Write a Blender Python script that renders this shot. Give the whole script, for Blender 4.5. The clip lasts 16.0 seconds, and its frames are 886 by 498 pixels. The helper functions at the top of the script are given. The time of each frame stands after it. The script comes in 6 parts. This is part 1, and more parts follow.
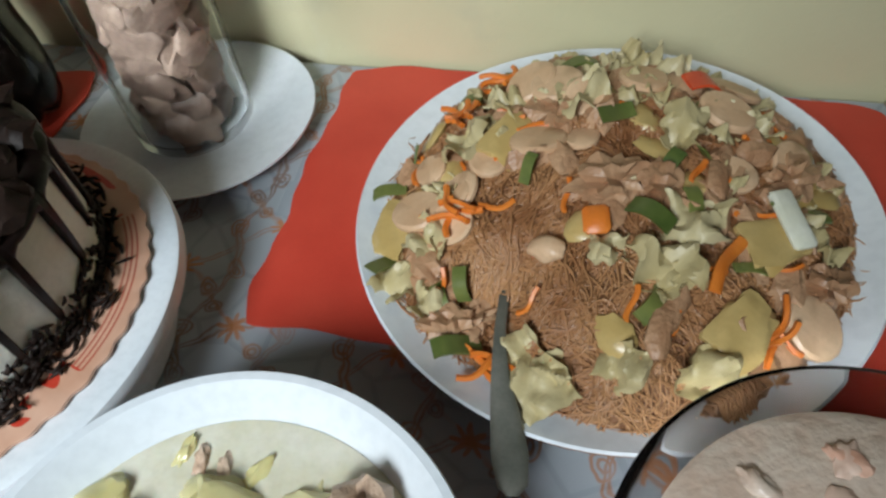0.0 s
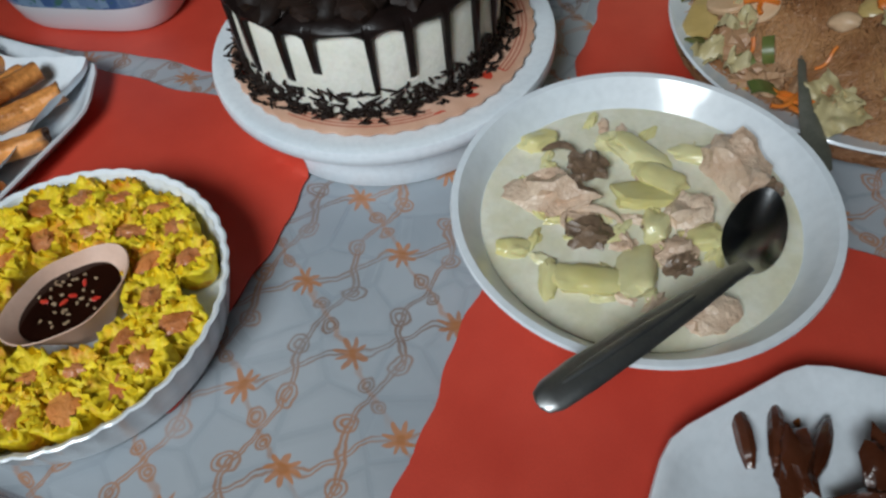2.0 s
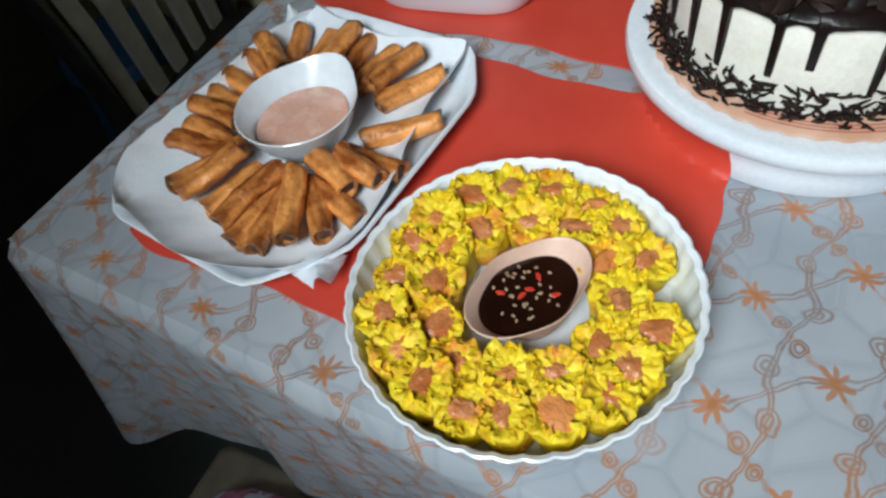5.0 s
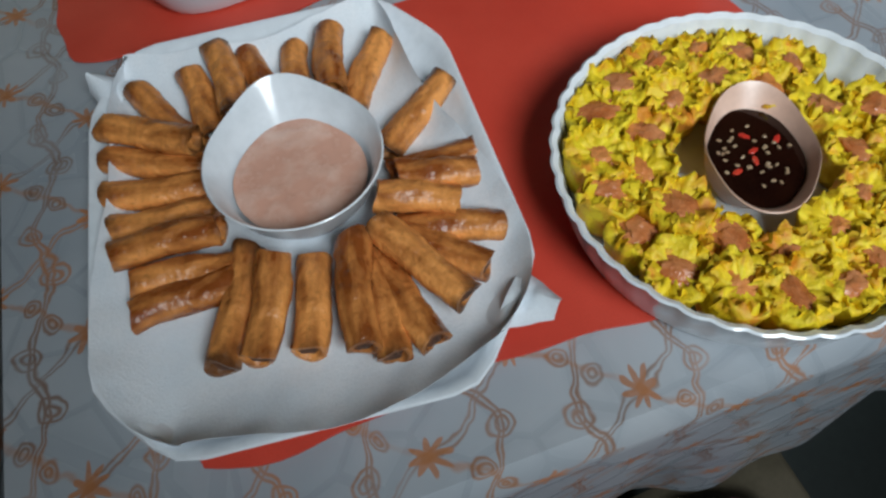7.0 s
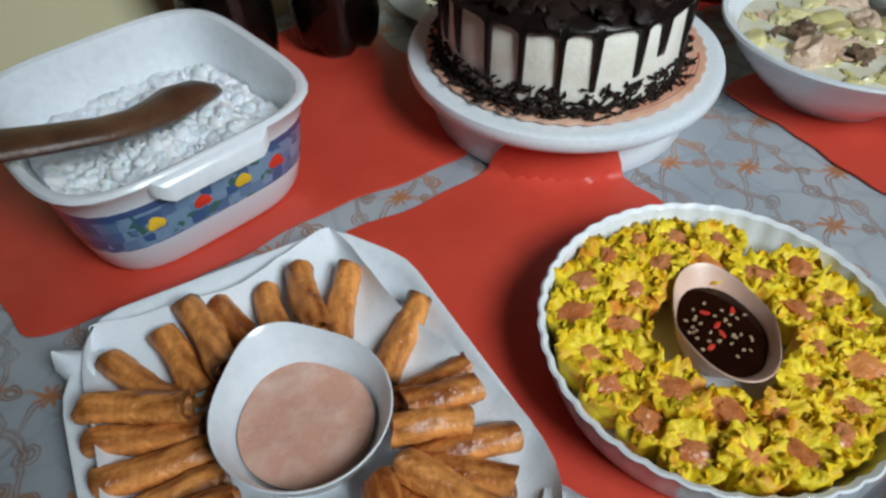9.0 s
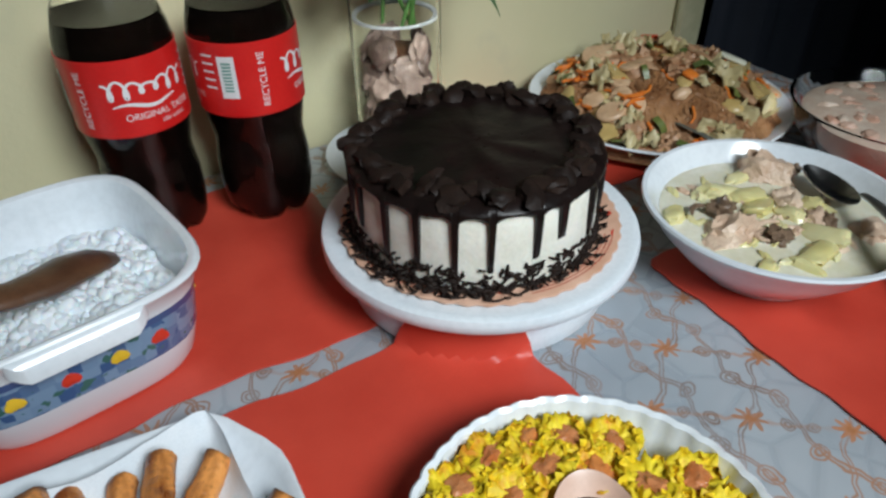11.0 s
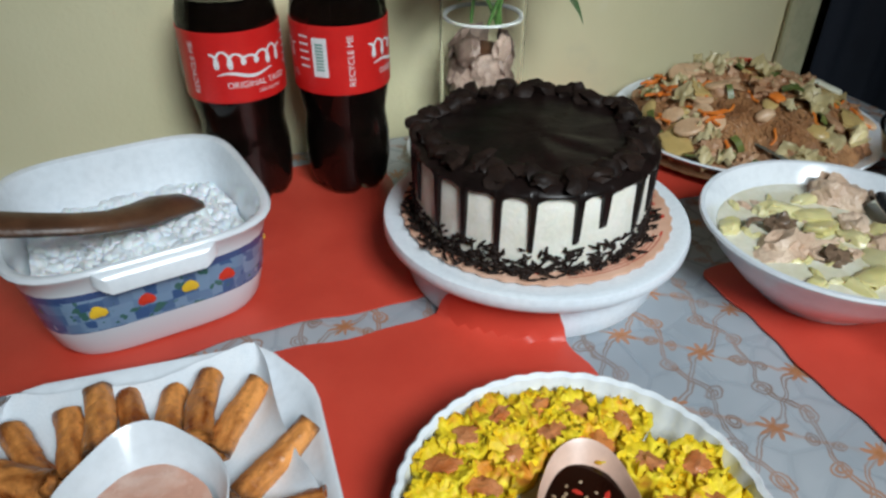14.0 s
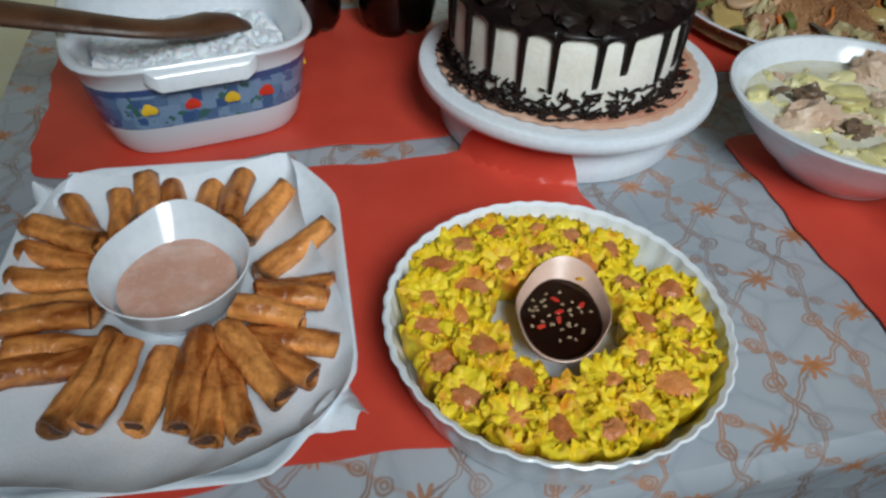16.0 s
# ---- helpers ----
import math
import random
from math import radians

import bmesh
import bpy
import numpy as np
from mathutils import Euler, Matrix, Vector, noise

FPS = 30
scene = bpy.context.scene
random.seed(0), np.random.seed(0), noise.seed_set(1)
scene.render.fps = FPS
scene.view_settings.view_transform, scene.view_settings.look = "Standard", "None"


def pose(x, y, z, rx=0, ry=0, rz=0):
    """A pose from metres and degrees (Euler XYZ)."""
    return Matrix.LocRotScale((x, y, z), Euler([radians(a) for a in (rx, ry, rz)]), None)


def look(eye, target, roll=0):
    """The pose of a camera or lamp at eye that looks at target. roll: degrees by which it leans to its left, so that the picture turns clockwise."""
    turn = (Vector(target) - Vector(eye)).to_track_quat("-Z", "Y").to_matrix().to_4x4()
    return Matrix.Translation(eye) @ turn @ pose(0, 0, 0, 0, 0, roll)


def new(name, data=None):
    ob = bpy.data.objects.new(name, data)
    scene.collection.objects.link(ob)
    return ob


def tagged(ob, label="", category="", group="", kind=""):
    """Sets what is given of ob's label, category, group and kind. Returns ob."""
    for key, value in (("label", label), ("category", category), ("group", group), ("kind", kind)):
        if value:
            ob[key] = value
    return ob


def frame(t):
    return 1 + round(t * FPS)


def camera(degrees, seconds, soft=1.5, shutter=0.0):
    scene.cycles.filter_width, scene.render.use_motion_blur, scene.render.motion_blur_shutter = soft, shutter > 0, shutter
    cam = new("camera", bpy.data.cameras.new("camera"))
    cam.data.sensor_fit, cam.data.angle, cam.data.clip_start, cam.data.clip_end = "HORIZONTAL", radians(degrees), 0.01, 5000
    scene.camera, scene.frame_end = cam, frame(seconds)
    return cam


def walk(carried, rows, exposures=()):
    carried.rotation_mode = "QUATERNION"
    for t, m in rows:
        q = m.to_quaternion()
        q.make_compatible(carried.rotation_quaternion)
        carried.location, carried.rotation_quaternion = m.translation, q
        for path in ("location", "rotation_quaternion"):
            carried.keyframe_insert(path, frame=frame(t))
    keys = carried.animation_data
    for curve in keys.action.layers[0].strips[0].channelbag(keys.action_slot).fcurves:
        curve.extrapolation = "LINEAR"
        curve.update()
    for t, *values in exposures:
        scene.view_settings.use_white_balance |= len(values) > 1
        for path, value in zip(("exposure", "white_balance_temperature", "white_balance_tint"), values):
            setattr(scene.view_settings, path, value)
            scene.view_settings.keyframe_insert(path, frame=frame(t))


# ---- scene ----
cam = camera(65.3, 16.0, soft=2.6)
PATH = [
    (0, (0.156, 0.286, 1.157), (-0.223, 1.46, -0.417), -7.4),
    (0.5, (0.122, 0.225, 1.157), (-0.245, 1.404, -0.416), -4.9),
    (1, (0.101, 0.139, 1.156), (-0.346, 1.3, -0.411), -6.2),
    (1.5, (0.06, 0.047, 1.156), (-0.382, 1.134, -0.464), -6.1),
    (2, (0.016, -0.015, 1.185), (-0.496, 1.079, -0.409), -7.0),
    (2.5, (-0.013, -0.056, 1.21), (-0.643, 1.074, -0.315), -6.4),
    (3, (-0.037, -0.098, 1.226), (-0.804, 1.032, -0.236), -6.2),
    (3.5, (-0.062, -0.125, 1.232), (-0.956, 0.904, -0.231), -6.1),
    (4, (-0.061, -0.132, 1.217), (-1.052, 0.882, -0.193), -6.4),
    (4.5, (-0.112, -0.091, 1.203), (-0.971, 0.908, -0.301), -9.8),
    (5, (-0.23, -0.094, 1.186), (-1.002, 0.871, -0.386), -12.6),
    (5.2, (-0.257, -0.084, 1.179), (-0.994, 0.85, -0.429), -13.8),
    (7.3, (-0.618, -0.042, 1.127), (-0.25, 0.929, -0.583), -2.1),
    (7.5, (-0.609, -0.032, 1.139), (-0.193, 0.945, -0.557), 0.0),
    (8, (-0.657, -0.024, 1.153), (-0.063, 0.982, -0.471), -1.2),
    (8.2, (-0.676, -0.015, 1.167), (-0.026, 1.023, -0.415), -1.5),
    (10.3, (-0.582, 0.0, 1.169), (0.185, 1.318, -0.125), -1.1),
    (10.5, (-0.57, -0.006, 1.172), (0.227, 1.323, -0.092), -0.8),
    (11, (-0.552, -0.012, 1.186), (0.275, 1.378, 0.009), -0.7),
    (11.5, (-0.547, -0.006, 1.197), (0.234, 1.48, 0.11), -0.9),
    (12, (-0.537, -0.019, 1.213), (0.241, 1.569, 0.279), -1.0),
    (12.5, (-0.541, -0.04, 1.232), (0.188, 1.63, 0.409), -2.6),
    (13, (-0.547, -0.051, 1.231), (0.146, 1.643, 0.424), -3.0),
    (13.5, (-0.535, -0.075, 1.205), (0.119, 1.55, 0.24), -1.9),
    (14, (-0.534, -0.081, 1.173), (0.05, 1.469, 0.052), 0.2),
    (14.5, (-0.521, -0.09, 1.146), (-0.06, 1.397, -0.109), 0.1),
    (15, (-0.515, -0.096, 1.127), (-0.135, 1.34, -0.213), 0.3),
    (15.5, (-0.507, -0.103, 1.116), (-0.155, 1.336, -0.228), 1.9),
    (16, (-0.52, -0.157, 1.154), (-0.141, 1.259, -0.207), 2.6),
]
EXPOSURES = [(0, -0.50), (0.5, -0.72), (1.0, -0.98), (1.5, -1.15), (2.5, -1.10), (3.5, -0.72), (4.0, -0.54), (4.5, -0.60), (5.2, -0.68), (7.5, -1.12), (8.2, -1.02), (10.5, -0.82), (11.5, -0.74), (12.5, -0.54), (13.5, -0.64), (14.5, -0.92), (16, -1.06)]
walk(cam, [(t, look(eye, target, roll)) for t, eye, target, roll in PATH], EXPOSURES)

# ---- world and lights ----
world = bpy.data.worlds.new("room_ambience")
world.use_nodes = True
scene.world = world
bgn = world.node_tree.nodes["Background"]
bgn.inputs["Color"].default_value = (0.72, 0.80, 0.9, 1)
bgn.inputs["Strength"].default_value = 0.10


# Added spot, standing in for a flash that moves with the camera.
lamp_data = bpy.data.lights.new("added_front_spot", "SPOT")
lamp_data.energy, lamp_data.color = 268, (0.86, 0.95, 1.0)
# The soft narrow cone imitates the dimmer outer edges.
lamp_data.spot_size, lamp_data.spot_blend, lamp_data.shadow_soft_size = radians(55), 1.0, 0.36
lamp_light = new("added_front_spot", lamp_data)
lamp_light.matrix_world = look((-0.24, -0.92, 2.00), (-0.27, 0.46, 0.82))

# ---- geometry helpers ----
Z = 0.75            # table top
rng = random.Random(7)


class G:
    """A small mesh builder: vertices, faces and smooth flags."""

    def __init__(self):
        self.v, self.f, self.uv = [], [], None

    def add(self, vs, fs, m=None):
        o = len(self.v)
        self.v += [tuple(m @ Vector(p)) for p in vs] if m is not None else [tuple(p) for p in vs]
        self.f += [tuple(i + o for i in q) for q in fs]
        return self

    def lathe(self, prof, seg=64, rf=None, m=None):
        """A turned body; a profile point with r = 0 closes it. rf(angle, r, z) may alter the radius."""
        vs, fs, rings = [], [], []
        for r, z in prof:
            if r <= 1e-6:
                rings.append([len(vs)])
                vs.append((0, 0, z))
            else:
                rings.append(list(range(len(vs), len(vs) + seg)))
                for k in range(seg):
                    a = 2 * math.pi * k / seg
                    q = rf(a, r, z) if rf else (r, z)
                    vs.append((q[0] * math.cos(a), q[0] * math.sin(a), q[1]))
        for p, q in zip(rings, rings[1:]):
            for k in range(seg):
                k2 = (k + 1) % seg
                if len(p) == 1 and len(q) == 1:
                    continue
                if len(p) == 1:
                    fs.append((p[0], q[k2], q[k]))
                elif len(q) == 1:
                    fs.append((p[k], p[k2], q[0]))
                else:
                    fs.append((p[k], p[k2], q[k2], q[k]))
        return self.add(vs, fs, m)

    def loft(self, rings, caps=True, m=None):
        vs, fs, n = [], [], len(rings[0])
        for r in rings:
            vs += r
        for i in range(len(rings) - 1):
            for k in range(n):
                k2 = (k + 1) % n
                fs.append((i * n + k, i * n + k2, (i + 1) * n + k2, (i + 1) * n + k))
        if caps:
            fs.append(tuple(range(n))[::-1])
            fs.append(tuple(range((len(rings) - 1) * n, len(rings) * n)))
        return self.add(vs, fs, m)

    def tube(self, pts, radii, seg=8, flat=1.0, m=None):
        """A tube along points; flat scales its second axis."""
        pts = [Vector(p) for p in pts]
        rings = []
        for i, p in enumerate(pts):
            d = (pts[min(i + 1, len(pts) - 1)] - pts[max(i - 1, 0)]).normalized()
            s = d.cross(Vector((0, 0, 1)))
            s = s.normalized() if s.length > 1e-4 else Vector((1, 0, 0))
            u = s.cross(d)
            r = radii[i] if isinstance(radii, (list, tuple)) else radii
            rings.append([tuple(p + r * (math.cos(2 * math.pi * k / seg) * s + flat * math.sin(2 * math.pi * k / seg) * u)) for k in range(seg)])
        return self.loft(rings, True, m)

    def grid(self, nu, nv, fn, m=None):
        vs = [fn(i / nu, j / nv) for j in range(nv + 1) for i in range(nu + 1)]
        fs = [(j * (nu + 1) + i, j * (nu + 1) + i + 1, (j + 1) * (nu + 1) + i + 1, (j + 1) * (nu + 1) + i) for j in range(nv) for i in range(nu)]
        return self.add(vs, fs, m)

    def slab(self, nu, nv, fn, th, m=None):
        """A sheet with thickness th below it."""
        top = [Vector(fn(i / nu, j / nv)) for j in range(nv + 1) for i in range(nu + 1)]
        n = len(top)
        vs = top + [p - Vector((0, 0, th)) for p in top]
        w = nu + 1
        fs = []
        for j in range(nv):
            for i in range(nu):
                q = (j * w + i, j * w + i + 1, (j + 1) * w + i + 1, (j + 1) * w + i)
                fs += [q, tuple(n + k for k in q[::-1])]
        rim = [i for i in range(w)] + [j * w + nu for j in range(1, nv + 1)] + [nv * w + i for i in range(nu - 1, -1, -1)] + [j * w for j in range(nv - 1, 0, -1)]
        for a, b in zip(rim, rim[1:] + rim[:1]):
            fs.append((b, a, n + a, n + b))
        return self.add(vs, fs, m)

    def blob(self, size, rough=0.25, freq=1.0, seed=0, sub=2, m=None, boxy=1.0):
        """A lumpy rounded body; boxy below 1 squares it."""
        bm = bmesh.new()
        bmesh.ops.create_icosphere(bm, subdivisions=sub, radius=1.0)
        vs = []
        for v in bm.verts:
            k = 1 + rough * noise.noise(v.co * 1.6 * freq + Vector((seed * 3.7, seed * 1.3, 0)))
            q = [math.copysign(abs(c) ** boxy, c) * k for c in v.co]
            vs.append((q[0] * size[0], q[1] * size[1], q[2] * size[2]))
        fs = [tuple(v.index for v in f.verts) for f in bm.faces]
        bm.free()
        return self.add(vs, fs, m)

    def poly(self, outline, z0, z1, bev=0.0, m=None):
        """An upright prism over an outline, with an optional bevel on its top."""
        c = Vector((sum(p[0] for p in outline) / len(outline), sum(p[1] for p in outline) / len(outline)))

        def ring(inset, z):
            out = []
            for p in outline:
                d = c - Vector(p[:2])
                q = Vector(p[:2]) + d.normalized() * inset
                out.append((q.x, q.y, z))
            return out
        rings = [ring(0, z0), ring(0, z1 - bev)]
        if bev:
            rings += [ring(bev * 0.3, z1 - bev * 0.3), ring(bev, z1)]
        return self.loft(rings, True, m)

    def box(self, x0, x1, y0, y1, z0, z1, bev=0.003, m=None):
        b = min(bev, (x1 - x0) / 3, (y1 - y0) / 3, (z1 - z0) / 3)

        def rect(i, z):
            a, c, d, e = x0 + i, x1 - i, y0 + i, y1 - i
            return [(a + b, d, z), (c - b, d, z), (c, d + b, z), (c, e - b, z), (c - b, e, z), (a + b, e, z), (a, e - b, z), (a, d + b, z)]
        return self.loft([rect(b, z0), rect(0, z0 + b), rect(0, z1 - b), rect(b, z1)], True, m)

    def mesh(self, name, material, smooth=True, sharp=40):
        me = bpy.data.meshes.new(name)
        me.from_pydata(self.v, [], self.f)
        me.update()
        bm = bmesh.new()
        bm.from_mesh(me)
        bmesh.ops.recalc_face_normals(bm, faces=bm.faces)
        for f in bm.faces:
            f.smooth = smooth
        if smooth and sharp:
            lim = radians(sharp)
            for e in bm.edges:
                if len(e.link_faces) == 2 and e.calc_face_angle(0) > lim:
                    e.smooth = False
        bm.to_mesh(me)
        bm.free()
        me.materials.append(material)
        return me


def part(name, g, material, parent, label="", smooth=True, sharp=40):
    """One mesh object under a thing or a part."""
    o = new(name, g.mesh(name, material, smooth, sharp))
    o.parent = parent
    if label:
        o["label"] = label
    return o


def thing(name, m, label, category, group="", kind=""):
    """An Empty at the base of a thing."""
    o = new(name)
    o.empty_display_size = 0.02
    o.matrix_world = m
    return tagged(o, label, category, group, kind)


def solid(name, g, material, label, category, group="", kind="", smooth=True, sharp=40, m=None):
    """A thing of one mesh."""
    o = new(name, g.mesh(name, material, smooth, sharp))
    if m is not None:
        o.matrix_world = m
    return tagged(o, label, category, group, kind)


# ---- materials ----
class NT:
    """Shorthand for building node trees."""

    def __init__(self, name):
        self.mat = bpy.data.materials.new(name)
        self.mat.use_nodes = True
        self.t = self.mat.node_tree
        self.b = self.t.nodes["Principled BSDF"]

    def n(self, kind, **kw):
        o = self.t.nodes.new(kind)
        for k, v in kw.items():
            setattr(o, k, v)
        return o

    def put(self, sock, v):
        if isinstance(v, bpy.types.NodeSocket):
            self.t.links.new(v, sock)
        elif isinstance(v, tuple) and len(v) == 3 and sock.type == "RGBA":
            sock.default_value = (*v, 1)
        else:
            sock.default_value = v

    def m(self, op, a, b=0.0, c=0.0):
        o = self.n("ShaderNodeMath", operation=op)
        for s, v in zip(o.inputs, (a, b, c)):
            self.put(s, v)
        return o.outputs[0]

    def mix(self, f, a, b, blend="MIX"):
        o = self.n("ShaderNodeMix", data_type="RGBA", blend_type=blend)
        self.put(o.inputs[0], f)
        self.put(o.inputs[6], a)
        self.put(o.inputs[7], b)
        return o.outputs[2]

    def ramp(self, v, lo, hi):
        o = self.n("ShaderNodeMapRange")
        self.put(o.inputs[0], v)
        o.inputs[1].default_value, o.inputs[2].default_value = lo, hi
        return o.outputs[0]

    def coord(self, kind="Object"):
        return self.n("ShaderNodeTexCoord").outputs[kind]

    def noise(self, scale, detail=3.0, vec=None, rough=0.55, dist=0.0):
        o = self.n("ShaderNodeTexNoise")
        o.inputs["Scale"].default_value, o.inputs["Detail"].default_value = scale, detail
        o.inputs["Roughness"].default_value, o.inputs["Distortion"].default_value = rough, dist
        self.put(o.inputs["Vector"], vec if vec is not None else self.coord())
        return o.outputs["Fac"]

    def rand(self):
        return self.n("ShaderNodeObjectInfo").outputs["Random"]

    def island(self):
        return self.n("ShaderNodeNewGeometry").outputs["Random Per Island"]

    def bump(self, h, strength=0.3, dist=0.002):
        o = self.n("ShaderNodeBump")
        o.inputs["Strength"].default_value, o.inputs["Distance"].default_value = strength, dist
        self.put(o.inputs["Height"], h)
        self.t.links.new(o.outputs[0], self.b.inputs["Normal"])

    def set(self, **kw):
        for k, v in kw.items():
            self.put(self.b.inputs[k.replace("_", " ")], v)
        return self


def stuff_mat(name, c1, c2, rough=0.5, scale=60.0, fine=400.0, bump=0.2, dist=0.001, metal=0.0, coat=0.0, sss=0.0, var=0.0, isl=0.0, lo=0.35, hi=0.65, spec=0.5):
    """Two-colour mottled surface with fine relief; var / isl: variation from object to object or piece to piece."""
    n = NT(name)
    f = n.ramp(n.noise(scale, 4.0), lo, hi)
    if isl:
        f = n.m("ADD", n.m("MULTIPLY", f, 1 - isl), n.m("MULTIPLY", n.island(), isl))
    if var:
        f = n.m("ADD", n.m("MULTIPLY", f, 1 - var), n.m("MULTIPLY", n.rand(), var))
    col = n.mix(f, c1, c2)
    fn = n.noise(fine, 2.0)
    col = n.mix(n.m("MULTIPLY", n.ramp(fn, 0.4, 0.75), 0.25), col, tuple(0.72 * a for a in c1))
    r = n.m("ADD", rough - 0.06, n.m("MULTIPLY", fn, 0.12))
    n.set(Base_Color=col, Roughness=r, Metallic=metal, Coat_Weight=coat, Subsurface_Weight=sss, Specular_IOR_Level=spec)
    if sss:
        n.b.inputs["Subsurface Radius"].default_value = (0.006, 0.003, 0.002)
        n.b.inputs["Subsurface Scale"].default_value = 0.5
    if bump:
        n.bump(n.m("ADD", fn, f), bump, dist)
    return n.mat


def glass_mat(name, tint, rough=0.03, ior=1.45):
    n = NT(name)
    n.set(Base_Color=tint, Roughness=rough, IOR=ior, Transmission_Weight=1.0)
    return n.mat


WHITE_CERAMIC = stuff_mat("white_glazed_ceramic", (0.76, 0.82, 0.87), (0.82, 0.86, 0.90), 0.16, 9, 120, 0.03, coat=0.3)
WHITE_PLASTIC = stuff_mat("white_plastic", (0.74, 0.81, 0.87), (0.81, 0.86, 0.90), 0.32, 12, 200, 0.05)
RED_FELT = stuff_mat("red_placemat_vinyl", (0.58, 0.055, 0.032), (0.66, 0.072, 0.042), 0.45, 14, 900, 0.15, 0.0006)
STEEL = stuff_mat("stainless_steel", (0.45, 0.46, 0.47), (0.55, 0.56, 0.57), 0.22, 40, 500, 0.05, metal=1.0)
DARK_STEEL = stuff_mat("dull_stainless_steel", (0.38, 0.39, 0.39), (0.48, 0.49, 0.48), 0.42, 40, 500, 0.05, metal=1.0)
WORN_STEEL = stuff_mat("worn_steel", (0.17, 0.18, 0.15), (0.28, 0.28, 0.24), 0.5, 40, 500, 0.05, metal=0.6)
SEAT_WOOD = stuff_mat("olive_brown_wood", (0.10, 0.085, 0.055), (0.17, 0.145, 0.10), 0.5, 20, 200, 0.2)
PAPER = stuff_mat("white_paper_towel", (0.74, 0.81, 0.87), (0.82, 0.86, 0.90), 0.85, 30, 700, 0.5, 0.0008)
FROSTING = stuff_mat("white_frosting", (0.78, 0.76, 0.66), (0.84, 0.82, 0.74), 0.5, 50, 260, 0.4, 0.001, sss=0.1)
CHOCO = stuff_mat("dark_chocolate_glaze", (0.007, 0.0045, 0.004), (0.014, 0.008, 0.007), 0.30, 40, 160, 0.15, 0.001, spec=0.2)
CHOCO_BITS = stuff_mat("chocolate_bits", (0.009, 0.0055, 0.0045), (0.026, 0.014, 0.010), 0.55, 80, 300, 0.3, 0.001, isl=0.5, spec=0.2)
NOODLE = stuff_mat("fried_rice_noodles", (0.27, 0.108, 0.042), (0.56, 0.30, 0.135), 0.30, 18, 500, 0.2, 0.0005, isl=0.28)
NOODLE_BED = stuff_mat("packed_noodles", (0.20, 0.085, 0.036), (0.40, 0.20, 0.095), 0.42, 45, 380, 1.0, 0.003)
SAUSAGE = stuff_mat("sausage_slices", (0.60, 0.36, 0.20), (0.74, 0.52, 0.33), 0.4, 60, 300, 0.2, var=0.5)
CARROT = stuff_mat("carrot", (0.72, 0.17, 0.02), (0.80, 0.26, 0.04), 0.4, 60, 300, 0.2, var=0.4)
CABBAGE = stuff_mat("cooked_cabbage", (0.46, 0.37, 0.17), (0.66, 0.58, 0.36), 0.42, 50, 200, 0.5, 0.001, var=0.5)
GREEN_VEG = stuff_mat("green_pepper_and_leek", (0.05, 0.09, 0.018), (0.24, 0.25, 0.07), 0.35, 40, 200, 0.3, var=0.6)
RED_VEG = stuff_mat("red_bell_pepper", (0.62, 0.05, 0.015), (0.75, 0.10, 0.03), 0.3, 40, 200, 0.2)
CHAYOTE = stuff_mat("cooked_chayote", (0.46, 0.31, 0.10), (0.60, 0.44, 0.18), 0.3, 40, 200, 0.2, var=0.5)
CHICKEN = stuff_mat("cooked_chicken", (0.36, 0.18, 0.09), (0.58, 0.36, 0.21), 0.42, 60, 260, 0.6, 0.002, var=0.4)
CRAB = stuff_mat("white_cabbage_stem", (0.72, 0.72, 0.56), (0.80, 0.80, 0.68), 0.4, 60, 200, 0.2)
BROTH = stuff_mat("creamy_broth", (0.72, 0.68, 0.50), (0.82, 0.79, 0.66), 0.12, 45, 200, 0.08, 0.001, sss=0.1)
PALE_MEAT = stuff_mat("boiled_chicken", (0.58, 0.38, 0.26), (0.80, 0.64, 0.49), 0.35, 60, 260, 0.8, 0.002, var=0.4)
PAPAYA = stuff_mat("green_papaya", (0.66, 0.58, 0.22), (0.78, 0.73, 0.46), 0.24, 30, 120, 0.1, var=0.6, sss=0.1)
GIBLET = stuff_mat("brown_giblets", (0.09, 0.055, 0.035), (0.26, 0.17, 0.11), 0.35, 90, 300, 0.5, 0.002, var=0.4)
PINK_CREAM = stuff_mat("pink_salad_cream", (0.74, 0.55, 0.43), (0.83, 0.69, 0.57), 0.35, 60, 200, 0.3, 0.002)
FRUIT = stuff_mat("salad_fruit_bits", (0.70, 0.36, 0.24), (0.82, 0.62, 0.50), 0.35, 60, 200, 0.3, var=0.7)
DARK_MEAT = stuff_mat("glazed_dark_meat", (0.030, 0.008, 0.004), (0.12, 0.035, 0.015), 0.22, 40, 160, 0.4, 0.002, coat=0.3, var=0.5)


